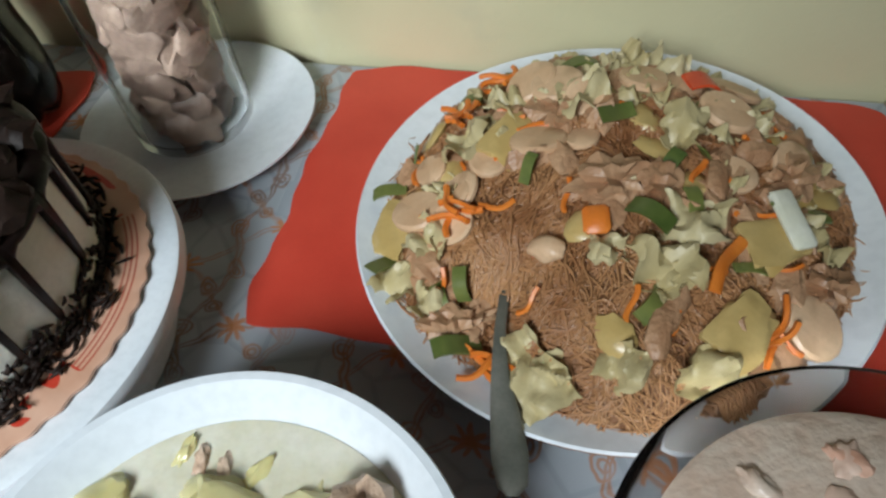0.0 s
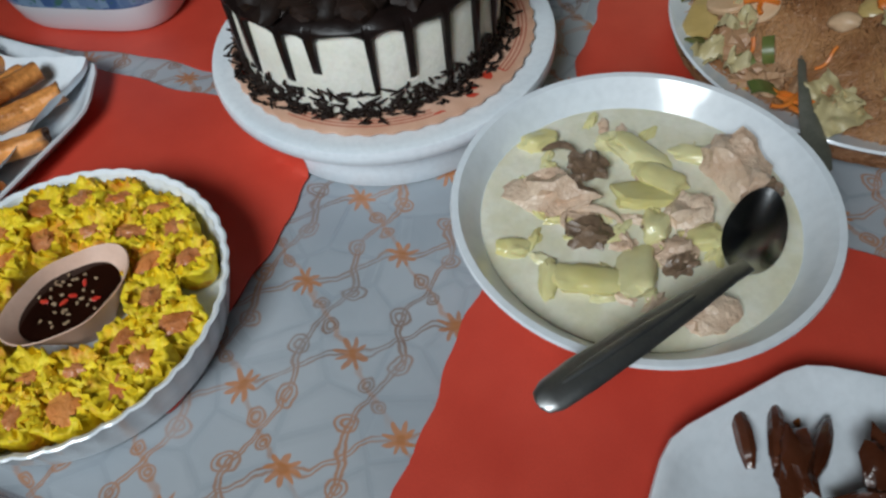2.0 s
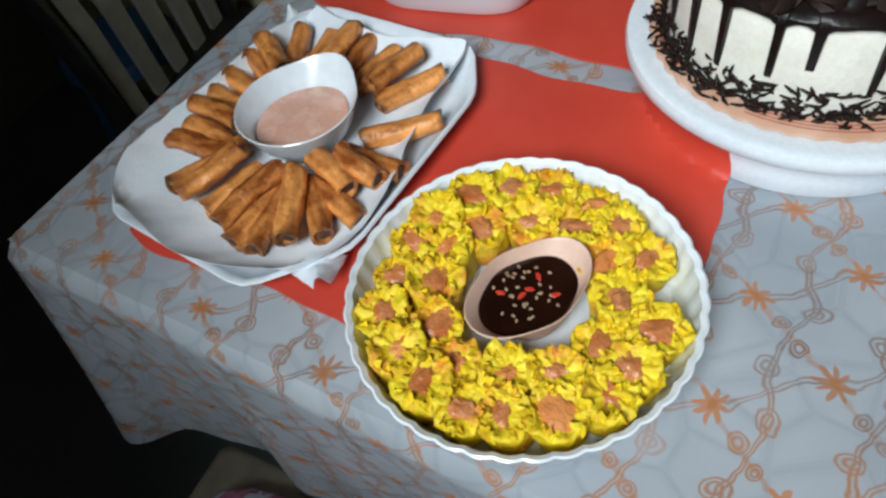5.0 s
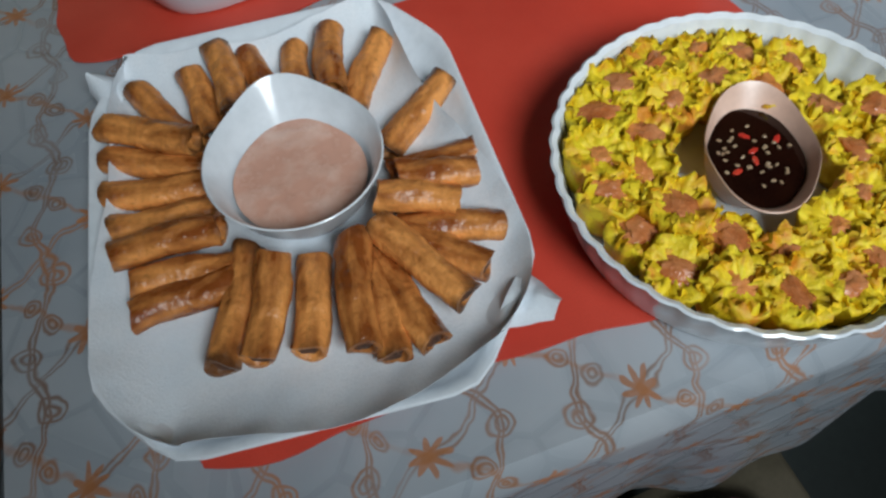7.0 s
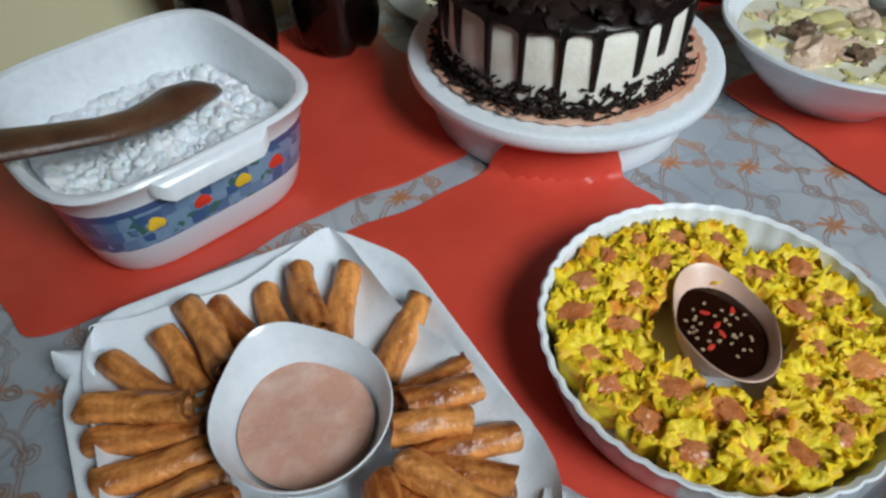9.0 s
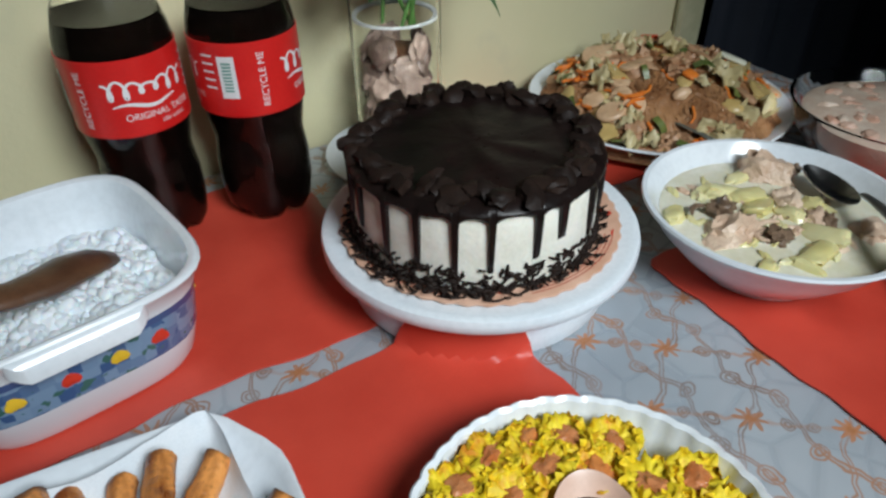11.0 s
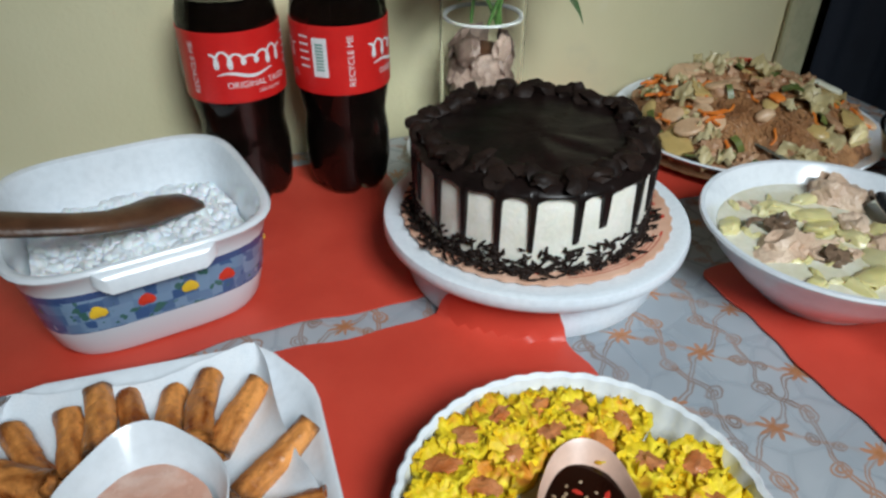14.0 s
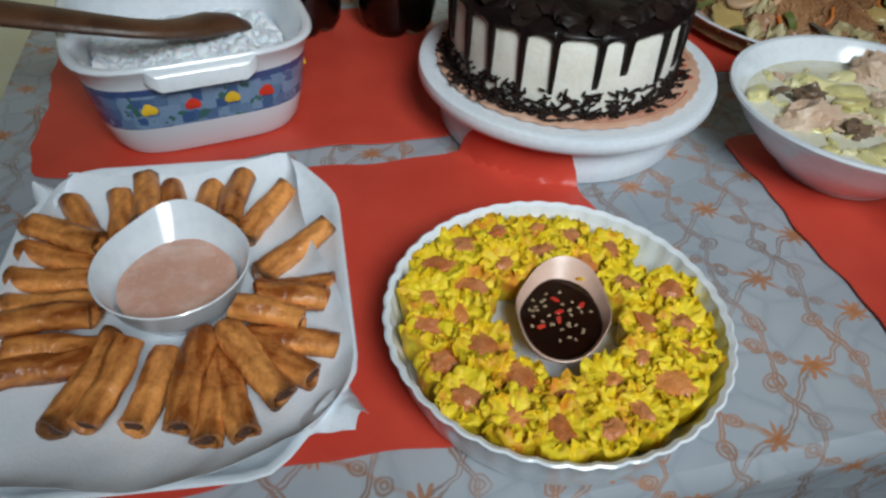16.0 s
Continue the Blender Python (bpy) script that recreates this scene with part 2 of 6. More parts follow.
def roll_mat():
    """Blistered fried pastry, golden with brown patches and browned ends."""
    n = NT("fried_spring_roll_skin")
    along = n.n("ShaderNodeMapping")
    along.inputs["Scale"].default_value = (0.35, 1.0, 1.0)
    n.put(along.inputs["Vector"], n.coord())
    patch = n.ramp(n.m("ADD", n.noise(70, 5.0, along.outputs[0]), n.m("MULTIPLY", n.m("SUBTRACT", n.rand(), 0.5), 0.16)), 0.38, 0.64)
    col = n.mix(patch, (0.27, 0.070, 0.014), (0.88, 0.360, 0.095))
    blister = n.ramp(n.noise(230, 3.0), 0.56, 0.72)
    col = n.mix(n.m("MULTIPLY", blister, 0.45), col, (0.24, 0.075, 0.018))
    sep = n.n("ShaderNodeSeparateXYZ")
    n.put(sep.inputs[0], n.coord())
    reach = n.m("ADD", n.m("ABSOLUTE", sep.outputs[0]), n.m("MULTIPLY", n.m("SUBTRACT", n.noise(120, 3.0), 0.5), 0.016))
    burnt = n.m("MULTIPLY", n.ramp(reach, 0.0290, 0.0370), n.m("ADD", 0.35, n.m("MULTIPLY", n.rand(), 0.6)))
    col = n.mix(burnt, col, (0.055, 0.020, 0.009))
    n.set(Base_Color=col, Roughness=n.m("ADD", 0.26, n.m("MULTIPLY", patch, 0.16)))
    n.bump(n.m("ADD", n.noise(150, 3.0), n.m("MULTIPLY", n.noise(60, 2.0), 1.5)), 1.0, 0.0020)
    return n.mat


ROLL = roll_mat()
ROLL_END = stuff_mat("browned_roll_end", (0.035, 0.015, 0.008), (0.14, 0.05, 0.02), 0.6, 90, 300, 0.8, 0.002)
MAYO = stuff_mat("pink_dip", (0.70, 0.38, 0.28), (0.80, 0.54, 0.44), 0.26, 45, 120, 0.3, 0.002, lo=0.45, hi=0.7)
def wrapper_mat():
    """Yellow pastry with orange staining."""
    n = NT("yellow_dumpling_wrapper")
    f = n.ramp(n.noise(90, 4.0), 0.35, 0.65)
    col = n.mix(f, (0.72, 0.49, 0.008), (0.90, 0.72, 0.03))
    st = n.ramp(n.m("ADD", n.noise(55, 3.0), n.m("MULTIPLY", n.rand(), 0.16)), 0.55, 0.74)
    col = n.mix(n.m("MULTIPLY", st, 0.9), col, (0.68, 0.22, 0.02))
    n.set(Base_Color=col, Roughness=0.58)
    n.bump(n.m("ADD", f, n.noise(300, 2.0)), 0.5, 0.0016)
    return n.mat


WRAPPER = wrapper_mat()
FILLING = stuff_mat("pink_dumpling_filling", (0.46, 0.110, 0.020), (0.64, 0.28, 0.12), 0.26, 70, 260, 0.6, 0.002, var=0.4)
FILLING_ORANGE = stuff_mat("orange_dumpling_filling", (0.66, 0.20, 0.05), (0.74, 0.30, 0.09), 0.42, 80, 260, 0.6, 0.002, var=0.4)
PEACH_PLASTIC = stuff_mat("peach_plastic", (0.72, 0.47, 0.36), (0.77, 0.53, 0.42), 0.35, 30, 200, 0.05)
SOY = stuff_mat("dark_soy_sauce", (0.010, 0.003, 0.002), (0.022, 0.006, 0.003), 0.08, 30, 120, 0.05)
GARLIC = stuff_mat("minced_garlic", (0.30, 0.19, 0.11), (0.46, 0.33, 0.20), 0.4, 80, 200, 0.2)
CHILI = stuff_mat("red_chili", (0.55, 0.03, 0.02), (0.65, 0.06, 0.03), 0.3, 80, 200, 0.2)
RICE = stuff_mat("steamed_rice", (0.80, 0.84, 0.88), (0.87, 0.90, 0.92), 0.8, 60, 90, 0.1, 0.0006, sss=0.3, spec=0.15)
# Wood of the ladle; also the dark brown of the vase's shade core.
LADLE_WOOD_AND_GAP_SHADE = stuff_mat("dark_brown_wood_and_gap_shade", (0.055, 0.022, 0.010), (0.13, 0.058, 0.028), 0.4, 25, 300, 0.3, 0.001)
CAP_RED = stuff_mat("red_plastic_cap", (0.66, 0.025, 0.015), (0.72, 0.04, 0.025), 0.35, 40, 300, 0.05)
LABEL_RED = stuff_mat("red_printed_label", (0.62, 0.012, 0.012), (0.68, 0.022, 0.018), 0.35, 20, 300, 0.05)
LABEL_WHITE = stuff_mat("white_print", (0.76, 0.76, 0.76), (0.82, 0.82, 0.82), 0.4, 20, 300, 0.0)
LABEL_GREEN = stuff_mat("green_print", (0.10, 0.30, 0.24), (0.16, 0.36, 0.30), 0.4, 20, 300, 0.0)
COLA = stuff_mat("cola", (0.0022, 0.0013, 0.001), (0.003, 0.002, 0.0015), 0.06, 20, 100, 0.0)
PET = glass_mat("clear_plastic_bottle", (0.95, 0.95, 0.94), 0.10, 1.08)
GLASS = glass_mat("clear_glass", (0.97, 0.98, 0.97), 0.03, 1.10)
BOWL_GLASS = glass_mat("clear_cut_glass", (0.94, 0.94, 0.94), 0.04, 1.25)
STONE = stuff_mat("vase_pebbles", (0.055, 0.030, 0.020), (0.46, 0.33, 0.26), 0.5, 34, 220, 0.4, 0.002, var=0.75)
LEAF = stuff_mat("silk_rose_leaf", (0.012, 0.085, 0.022), (0.035, 0.17, 0.045), 0.38, 40, 200, 0.3, 0.001, var=0.5)
STEM = stuff_mat("green_stem", (0.06, 0.16, 0.03), (0.12, 0.24, 0.06), 0.45, 40, 200, 0.2)
CURTAIN = stuff_mat("dark_navy_cloth", (0.008, 0.012, 0.022), (0.014, 0.019, 0.032), 0.8, 6, 500, 0.3, 0.001)
FLOOR_MAT = stuff_mat("dark_grey_green_floor", (0.10, 0.125, 0.122), (0.13, 0.155, 0.15), 0.5, 3, 60, 0.1)
# Room and ceiling paint darkened so that less light bounces back.
ROOM_PAINT = stuff_mat("darkened_room_paint", (0.22, 0.22, 0.19), (0.28, 0.27, 0.23), 0.7, 2, 80, 0.15)
CEILING_PAINT = stuff_mat("ceiling_paint", (0.40, 0.41, 0.40), (0.46, 0.47, 0.46), 0.8, 3, 80, 0.1)
TABLE_WOOD = stuff_mat("table_wood", (0.10, 0.05, 0.025), (0.18, 0.09, 0.045), 0.5, 10, 120, 0.2)
CHAIR_DARK = stuff_mat("black_painted_wood", (0.008, 0.008, 0.009), (0.02, 0.019, 0.018), 0.45, 20, 200, 0.2)
SLAT_PALE = stuff_mat("pale_grey_slats", (0.30, 0.29, 0.28), (0.40, 0.38, 0.36), 0.5, 20, 200, 0.2)
BLUE_CLOTH = stuff_mat("blue_plastic", (0.04, 0.12, 0.26), (0.06, 0.16, 0.34), 0.5, 15, 200, 0.1)
CAST = stuff_mat("pale_cement", (0.46, 0.45, 0.40), (0.60, 0.58, 0.52), 0.75, 12, 120, 0.5, 0.003)
GREEN_POST = stuff_mat("faded_green_paint", (0.34, 0.35, 0.21), (0.50, 0.49, 0.32), 0.6, 10, 90, 0.4, 0.002)


def wall_paint():
    n = NT("yellow_wall_paint")
    big = n.ramp(n.noise(2.2, 4.0), 0.35, 0.7)
    col = n.mix(big, (0.64, 0.60, 0.37), (0.73, 0.69, 0.46))
    stain = n.ramp(n.noise(9.0, 5.0), 0.60, 0.78)
    col = n.mix(n.m("MULTIPLY", stain, 0.5), col, (0.50, 0.50, 0.36))
    pale = n.ramp(n.noise(4.0, 4.0, dist=0.6), 0.62, 0.72)
    col = n.mix(n.m("MULTIPLY", pale, 0.45), col, (0.74, 0.73, 0.62))
    f = n.noise(160, 3.0)
    n.set(Base_Color=col, Roughness=0.55, Specular_IOR_Level=0.3)
    n.bump(n.m("ADD", n.m("MULTIPLY", f, 0.4), n.noise(14, 3.0)), 0.25, 0.004)
    return n.mat


def brick_mat():
    n = NT("stone_cladding")
    r = n.rand()
    o = n.n("ShaderNodeValToRGB")
    n.put(o.inputs[0], r)
    e = o.color_ramp.elements
    e[0].color, e[0].position = (0.10, 0.045, 0.035, 1), 0.0
    e[1].color, e[1].position = (0.36, 0.26, 0.20, 1), 1.0
    for p, c in ((0.35, (0.16, 0.075, 0.055)), (0.6, (0.26, 0.14, 0.10)), (0.8, (0.12, 0.06, 0.05))):
        k = e.new(p)
        k.color = (*c, 1)
    f = n.noise(28, 5.0)
    col = n.mix(n.m("MULTIPLY", n.ramp(f, 0.4, 0.7), 0.6), o.outputs[0], (0.34, 0.28, 0.23))
    n.set(Base_Color=col, Roughness=0.75)
    n.bump(n.m("ADD", f, n.noise(90, 3.0)), 0.8, 0.006)
    return n.mat


def cloth_mat():
    """Plastic tablecloth: grey-blue satin ground with a printed lattice of star flowers, wavy lines and scrolls."""
    n = NT("printed_tablecloth")
    sep = n.n("ShaderNodeSeparateXYZ")
    uvn = n.n("ShaderNodeUVMap")
    n.put(sep.inputs[0], uvn.outputs[0])
    wx = n.m("MULTIPLY", n.m("SUBTRACT", n.noise(24, 2.0, uvn.outputs[0]), 0.5), 0.020)
    shifted = n.n("ShaderNodeVectorMath", operation="ADD")
    n.put(shifted.inputs[0], uvn.outputs[0])
    shifted.inputs[1].default_value = (3.1, 7.7, 0)
    wy = n.m("MULTIPLY", n.m("SUBTRACT", n.noise(24, 2.0, shifted.outputs[0]), 0.5), 0.020)
    dx = n.m("ADD", n.m("SUBTRACT", sep.outputs[0], -0.158), wx)
    dy = n.m("ADD", n.m("SUBTRACT", sep.outputs[1], 0.176), wy)
    i = n.m("SUBTRACT", n.m("MULTIPLY", dx, 16.37), n.m("MULTIPLY", dy, 1.062))
    j = n.m("SUBTRACT", n.m("MULTIPLY", dy, 11.33), n.m("MULTIPLY", dx, 7.965))

    def centred(v):
        return n.m("SUBTRACT", v, n.m("ROUND", v))

    def cart(u, w):
        return (n.m("ADD", n.m("MULTIPLY", u, 0.064), n.m("MULTIPLY", w, 0.006)), n.m("ADD", n.m("MULTIPLY", u, 0.045), n.m("MULTIPLY", w, 0.0925)))

    def length(a, b):
        return n.m("SQRT", n.m("ADD", n.m("MULTIPLY", a, a), n.m("MULTIPLY", b, b)))

    def below(v, lim, soft=0.0007):
        o = n.n("ShaderNodeMapRange")
        n.put(o.inputs[0], v)
        n.put(o.inputs[1], lim if isinstance(lim, float) else 0.0)
        o.inputs[1].default_value, o.inputs[2].default_value = (lim + soft, lim - soft)
        return o.outputs[0]

    def lor(*a):
        r = a[0]
        for b in a[1:]:
            r = n.m("MAXIMUM", r, b)
        return r
    wob = n.m("MULTIPLY", n.m("SUBTRACT", n.noise(55, 2.0, uvn.outputs[0]), 0.5), 0.007)
    # star flowers on the lattice points
    fx, fy = cart(centred(i), centred(j))
    r = n.m("ADD", length(fx, fy), wob)
    th = n.m("ARCTAN2", fy, fx)
    petal = n.m("MULTIPLY", n.m("COSINE", n.m("MULTIPLY", th, 8.0)), 0.0036)
    flower = below(n.m("SUBTRACT", r, petal), 0.0085)
    heart = below(r, 0.0030)
    # wavy double line from flower to flower
    wave = n.m("MULTIPLY", n.m("SINE", n.m("MULTIPLY", i, 2 * math.pi)), 0.055)
    d1 = n.m("MULTIPLY", centred(n.m("ADD", j, wave)), 0.074)
    l1 = below(n.m("ABSOLUTE", n.m("SUBTRACT", n.m("ABSOLUTE", n.m("ADD", d1, wob)), 0.0018)), 0.0008)
    # second wavy line across
    wave2 = n.m("MULTIPLY", n.m("SINE", n.m("MULTIPLY", j, 2 * math.pi)), 0.10)
    d2 = n.m("MULTIPLY", centred(n.m("ADD", n.m("ADD", i, 0.5), wave2)), 0.062)
    l2 = below(n.m("ABSOLUTE", n.m("SUBTRACT", n.m("ABSOLUTE", n.m("ADD", d2, wob)), 0.0016)), 0.0010)
    # faint stems on the other diagonal
    d3 = n.m("MULTIPLY", centred(n.m("ADD", i, j)), 0.05)
    l3 = below(n.m("ABSOLUTE", n.m("ADD", d3, wob)), 0.0012)
    # scrolls beside the second line
    rings = []
    for u0, w0, k0 in ((0.37, 0.27, 1.0), (0.63, 0.73, 1.0), (0.62, 0.36, 0.75), (0.38, 0.64, 0.75)):
        sx, sy = cart(centred(n.m("SUBTRACT", i, u0)), centred(n.m("SUBTRACT", j, w0)))
        q = n.m("ADD", length(sx, sy), wob)
        rings.append(below(n.m("ABSOLUTE", n.m("SUBTRACT", q, 0.0072 * k0)), 0.0009))
        rings.append(below(n.m("ABSOLUTE", n.m("SUBTRACT", q, 0.0034 * k0)), 0.0010))
    patch = n.ramp(n.noise(7.0, 2.0, uvn.outputs[0]), 0.42, 0.58)
    fade = n.ramp(n.noise(16.0, 3.0, uvn.outputs[0]), 0.30, 0.55)
    ground = n.mix(n.ramp(n.noise(5.0, 3.0, uvn.outputs[0]), 0.3, 0.7), (0.30, 0.34, 0.38), (0.44, 0.47, 0.50))
    leaf = n.n("ShaderNodeTexVoronoi", feature="DISTANCE_TO_EDGE")
    leaf.inputs["Scale"].default_value = 22.0
    n.put(leaf.inputs["Vector"], uvn.outputs[0])
    vein = n.ramp(leaf.outputs["Distance"], 0.0, 0.12)
    ground = n.mix(n.m("MULTIPLY", n.m("SUBTRACT", 1.0, vein), 0.22), ground, (0.22, 0.26, 0.30))
    brown = n.mix(patch, (0.20, 0.105, 0.06), (0.42, 0.17, 0.06))
    col = n.mix(n.m("MULTIPLY", n.m("MULTIPLY", l3, 0.55), fade), ground, (0.42, 0.20, 0.10))
    lines = lor(l1, l2, *rings)
    col = n.mix(n.m("MULTIPLY", lines, n.m("ADD", 0.28, n.m("MULTIPLY", fade, 0.55))), col, brown)
    col = n.mix(n.m("MULTIPLY", flower, 0.82), col, n.mix(patch, (0.40, 0.17, 0.075), (0.54, 0.21, 0.075)))
    col = n.mix(n.m("MULTIPLY", heart, 0.6), col, (0.40, 0.16, 0.06))
    n.set(Base_Color=col, Roughness=n.m("ADD", 0.24, n.m("MULTIPLY", vein, 0.10)), Specular_IOR_Level=0.5)
    n.bump(n.m("ADD", n.m("MULTIPLY", vein, 0.4), n.noise(35, 2.0, uvn.outputs[0])), 0.25, 0.002)
    return n.mat


def board_mat():
    """Peach cake board with thin red printed rings and flourishes."""
    n = NT("peach_cake_board")
    sep = n.n("ShaderNodeSeparateXYZ")
    n.put(sep.inputs[0], n.coord())
    x, y = sep.outputs[0], sep.outputs[1]
    r = n.m("SQRT", n.m("ADD", n.m("MULTIPLY", x, x), n.m("MULTIPLY", y, y)))
    th = n.m("ARCTAN2", y, x)
    f = n.ramp(n.noise(30, 3.0), 0.35, 0.65)
    col = n.mix(f, (0.60, 0.33, 0.22), (0.70, 0.43, 0.31))
    ring = n.m("GREATER_THAN", n.m("SINE", n.m("MULTIPLY", r, 2 * math.pi / 0.0034)), 0.35)
    band = n.m("MULTIPLY", n.m("GREATER_THAN", r, 0.1175), n.m("LESS_THAN", r, 0.1290))
    sector = n.m("GREATER_THAN", n.m("SINE", n.m("ADD", n.m("MULTIPLY", th, 4.0), 0.6)), -0.35)
    col = n.mix(n.m("MULTIPLY", n.m("MULTIPLY", ring, band), n.m("MULTIPLY", sector, 0.85)), col, (0.42, 0.06, 0.03))
    blot = n.m("GREATER_THAN", n.noise(26, 2.0, dist=0.5), 0.60)
    gap = n.m("MULTIPLY", n.m("SUBTRACT", 1.0, sector), n.m("MULTIPLY", n.m("GREATER_THAN", r, 0.112), n.m("LESS_THAN", r, 0.127)))
    col = n.mix(n.m("MULTIPLY", blot, gap), col, (0.55, 0.05, 0.025))
    n.set(Base_Color=col, Roughness=0.4)
    n.bump(f, 0.05, 0.001)
    return n.mat


def dish_mat():
    """White oven dish with a blue chequered band."""
    n = NT("white_stoneware_with_blue_band")
    sep = n.n("ShaderNodeSeparateXYZ")
    n.put(sep.inputs[0], n.coord())
    z = sep.outputs[2]
    band = n.m("MULTIPLY", n.m("GREATER_THAN", z, 0.036), n.m("LESS_THAN", z, 0.080))
    ch = n.n("ShaderNodeTexVoronoi", distance="CHEBYCHEV")
    ch.inputs["Scale"].default_value, ch.inputs["Randomness"].default_value = 95.0, 0.35
    n.put(ch.inputs["Vector"], n.coord())
    bw = n.n("ShaderNodeRGBToBW")
    n.put(bw.inputs[0], ch.outputs["Color"])
    v = bw.outputs[0]
    blue = n.mix(n.ramp(v, 0.25, 0.75), (0.055, 0.12, 0.28), (0.22, 0.34, 0.50))
    blue = n.mix(n.m("GREATER_THAN", n.noise(70, 2.0), 0.60), blue, (0.06, 0.16, 0.14))
    edge = n.m("GREATER_THAN", z, 0.073)
    blue = n.mix(edge, blue, (0.05, 0.09, 0.24))
    col = n.mix(band, (0.74, 0.78, 0.82), blue)
    n.set(Base_Color=col, Roughness=0.2, Coat_Weight=0.2)
    return n.mat


def petal_mat():
    """Rose petals: red blades over white bases, along the petal."""
    n = NT("red_and_white_silk_petal")
    uvn = n.n("ShaderNodeUVMap")
    sep = n.n("ShaderNodeSeparateXYZ")
    n.put(sep.inputs[0], uvn.outputs[0])
    f = n.ramp(n.m("ADD", sep.outputs[1], n.m("MULTIPLY", n.noise(40, 2.0), 0.25)), 0.40, 0.66)
    col = n.mix(f, (0.80, 0.76, 0.78), n.mix(n.noise(50, 2.0), (0.60, 0.025, 0.040), (0.78, 0.08, 0.10)))
    n.set(Base_Color=col, Roughness=0.6)
    n.bump(n.noise(120, 2.0), 0.2, 0.001)
    return n.mat


def floral_mat():
    n = NT("dimmed_floral_cushion_cloth")
    f = n.ramp(n.noise(34, 4.0), 0.4, 0.6)
    # Cloth colours darkened to imitate the weak light down at the seat.
    col = n.mix(f, (0.13, 0.022, 0.055), (0.27, 0.11, 0.16))
    col = n.mix(n.m("GREATER_THAN", n.noise(24, 3.0), 0.58), col, (0.26, 0.28, 0.31))
    n.set(Base_Color=col, Roughness=0.85)
    n.bump(n.noise(200, 2.0), 0.3, 0.001)
    return n.mat


WALL_PAINT, BRICK, CLOTH, BOARD, DISH, PETAL, FLORAL = wall_paint(), brick_mat(), cloth_mat(), board_mat(), dish_mat(), petal_mat(), floral_mat()

# ---- the room ----
WALL_Y = 0.802
BRICK_Z = 1.120
solid("wall_north", G().box(-2.2, 0.46, WALL_Y, WALL_Y + 0.14, 0, 2.6, 0.002), WALL_PAINT, "yellow painted plaster wall with stains behind the table", "wall", kind="structure", smooth=False)
solid("wall_north_return", G().box(0.46, 2.2, WALL_Y + 0.10, WALL_Y + 0.24, 0, 2.6, 0.002), ROOM_PAINT, "painted wall behind the curtain, darkened to cut bounced light", "wall", kind="structure", smooth=False)
solid("wall_west", G().box(-2.34, -2.2, -2.4, WALL_Y + 0.24, 0, 2.6, 0.002), ROOM_PAINT, "painted room wall, darkened to cut bounced light", "wall", kind="structure", smooth=False)
solid("wall_east", G().box(2.2, 2.34, -2.4, WALL_Y + 0.24, 0, 2.6, 0.002), ROOM_PAINT, "painted room wall, darkened to cut bounced light", "wall", kind="structure", smooth=False)
solid("wall_south", G().box(-2.34, 2.34, -2.54, -2.4, 0, 2.6, 0.002), ROOM_PAINT, "painted room wall, darkened to cut bounced light", "wall", kind="structure", smooth=False)
solid("floor", G().box(-2.34, 2.34, -2.54, WALL_Y + 0.24, -0.08, 0, 0.002), FLOOR_MAT, "dark grey-green smooth floor", "floor", kind="structure", smooth=False)
solid("ceiling", G().box(-2.34, 2.34, -2.54, WALL_Y + 0.24, 2.6, 2.7, 0.002), CEILING_PAINT, "plain pale painted ceiling", "ceiling", kind="structure", smooth=False)
solid("trim_cement_band", G().grid(60, 6, lambda u, v: (-0.02 + 0.44 * u, WALL_Y - 0.012 * math.sin(math.pi * min(1, v * 1.15)) - 0.002 + 0.002 * noise.noise(Vector((u * 9, v * 3, 0))), BRICK_Z - 0.035 + 0.10 * v)), CAST,
      "rough pale cement band along the wall", "trim", kind="structure")
solid("trim_mortar_strip", G().grid(120, 5, lambda u, v: (-1.45 + 1.43 * u, WALL_Y - 0.001 - (0.010 + 0.005 * noise.noise(Vector((u * 40, v * 2, 3)))) * math.sin(math.pi * (0.12 + 0.80 * v)), BRICK_Z - 0.016 + 0.020 * v + 0.005 * noise.noise(Vector((u * 26, 7, v * .3))))), CAST,
      "rough pale mortar strip under the stone cladding", "trim", kind="structure")
solid("trim_green_post", G().box(0.392, 0.452, WALL_Y - 0.018, WALL_Y, 0.70, 2.6, 0.006), GREEN_POST, "faded green painted post at the wall's end", "trim", kind="structure")


def curtain():
    def fn(u, v):
        x = 0.464 + 0.80 * u
        return (x, 0.775 + 0.018 * math.sin(u * 34) * (0.5 + 0.5 * v) + 0.008 * math.sin(u * 71 + 1), 0.05 + 2.35 * (1 - v))
    g = G().grid(90, 12, fn)
    return solid("curtain", g, CURTAIN, "dark navy cloth curtain hanging beside the yellow wall", "curtain")


curtain()
pole = thing("curtain_rod", pose(0.84, 0.775, 2.40), "dark metal curtain rod fixed to the wall", "curtain rod")
part("rod", G().tube([(-0.42, 0, 0), (0.42, 0, 0)], 0.009, 10), DARK_STEEL, pole)
for bx in (-0.36, 0.36):
    part("bracket", G().box(bx - 0.01, bx + 0.01, 0.0, 0.12, -0.012, 0.012), DARK_STEEL, pole)

# Unseen fixture, added to go with the spot; its diffuser glows.
lamp = thing("added_ceiling_lamp", pose(-0.20, -0.86, 2.6), "added round white ceiling lamp, out of view, with a frosted diffuser", "ceiling lamp")
part("base", G().lathe([(0, 0), (0.19, 0), (0.19, -0.05), (0.17, -0.06), (0, -0.06)], 40), WHITE_PLASTIC, lamp)
glow = NT("added_lamp_diffuser")
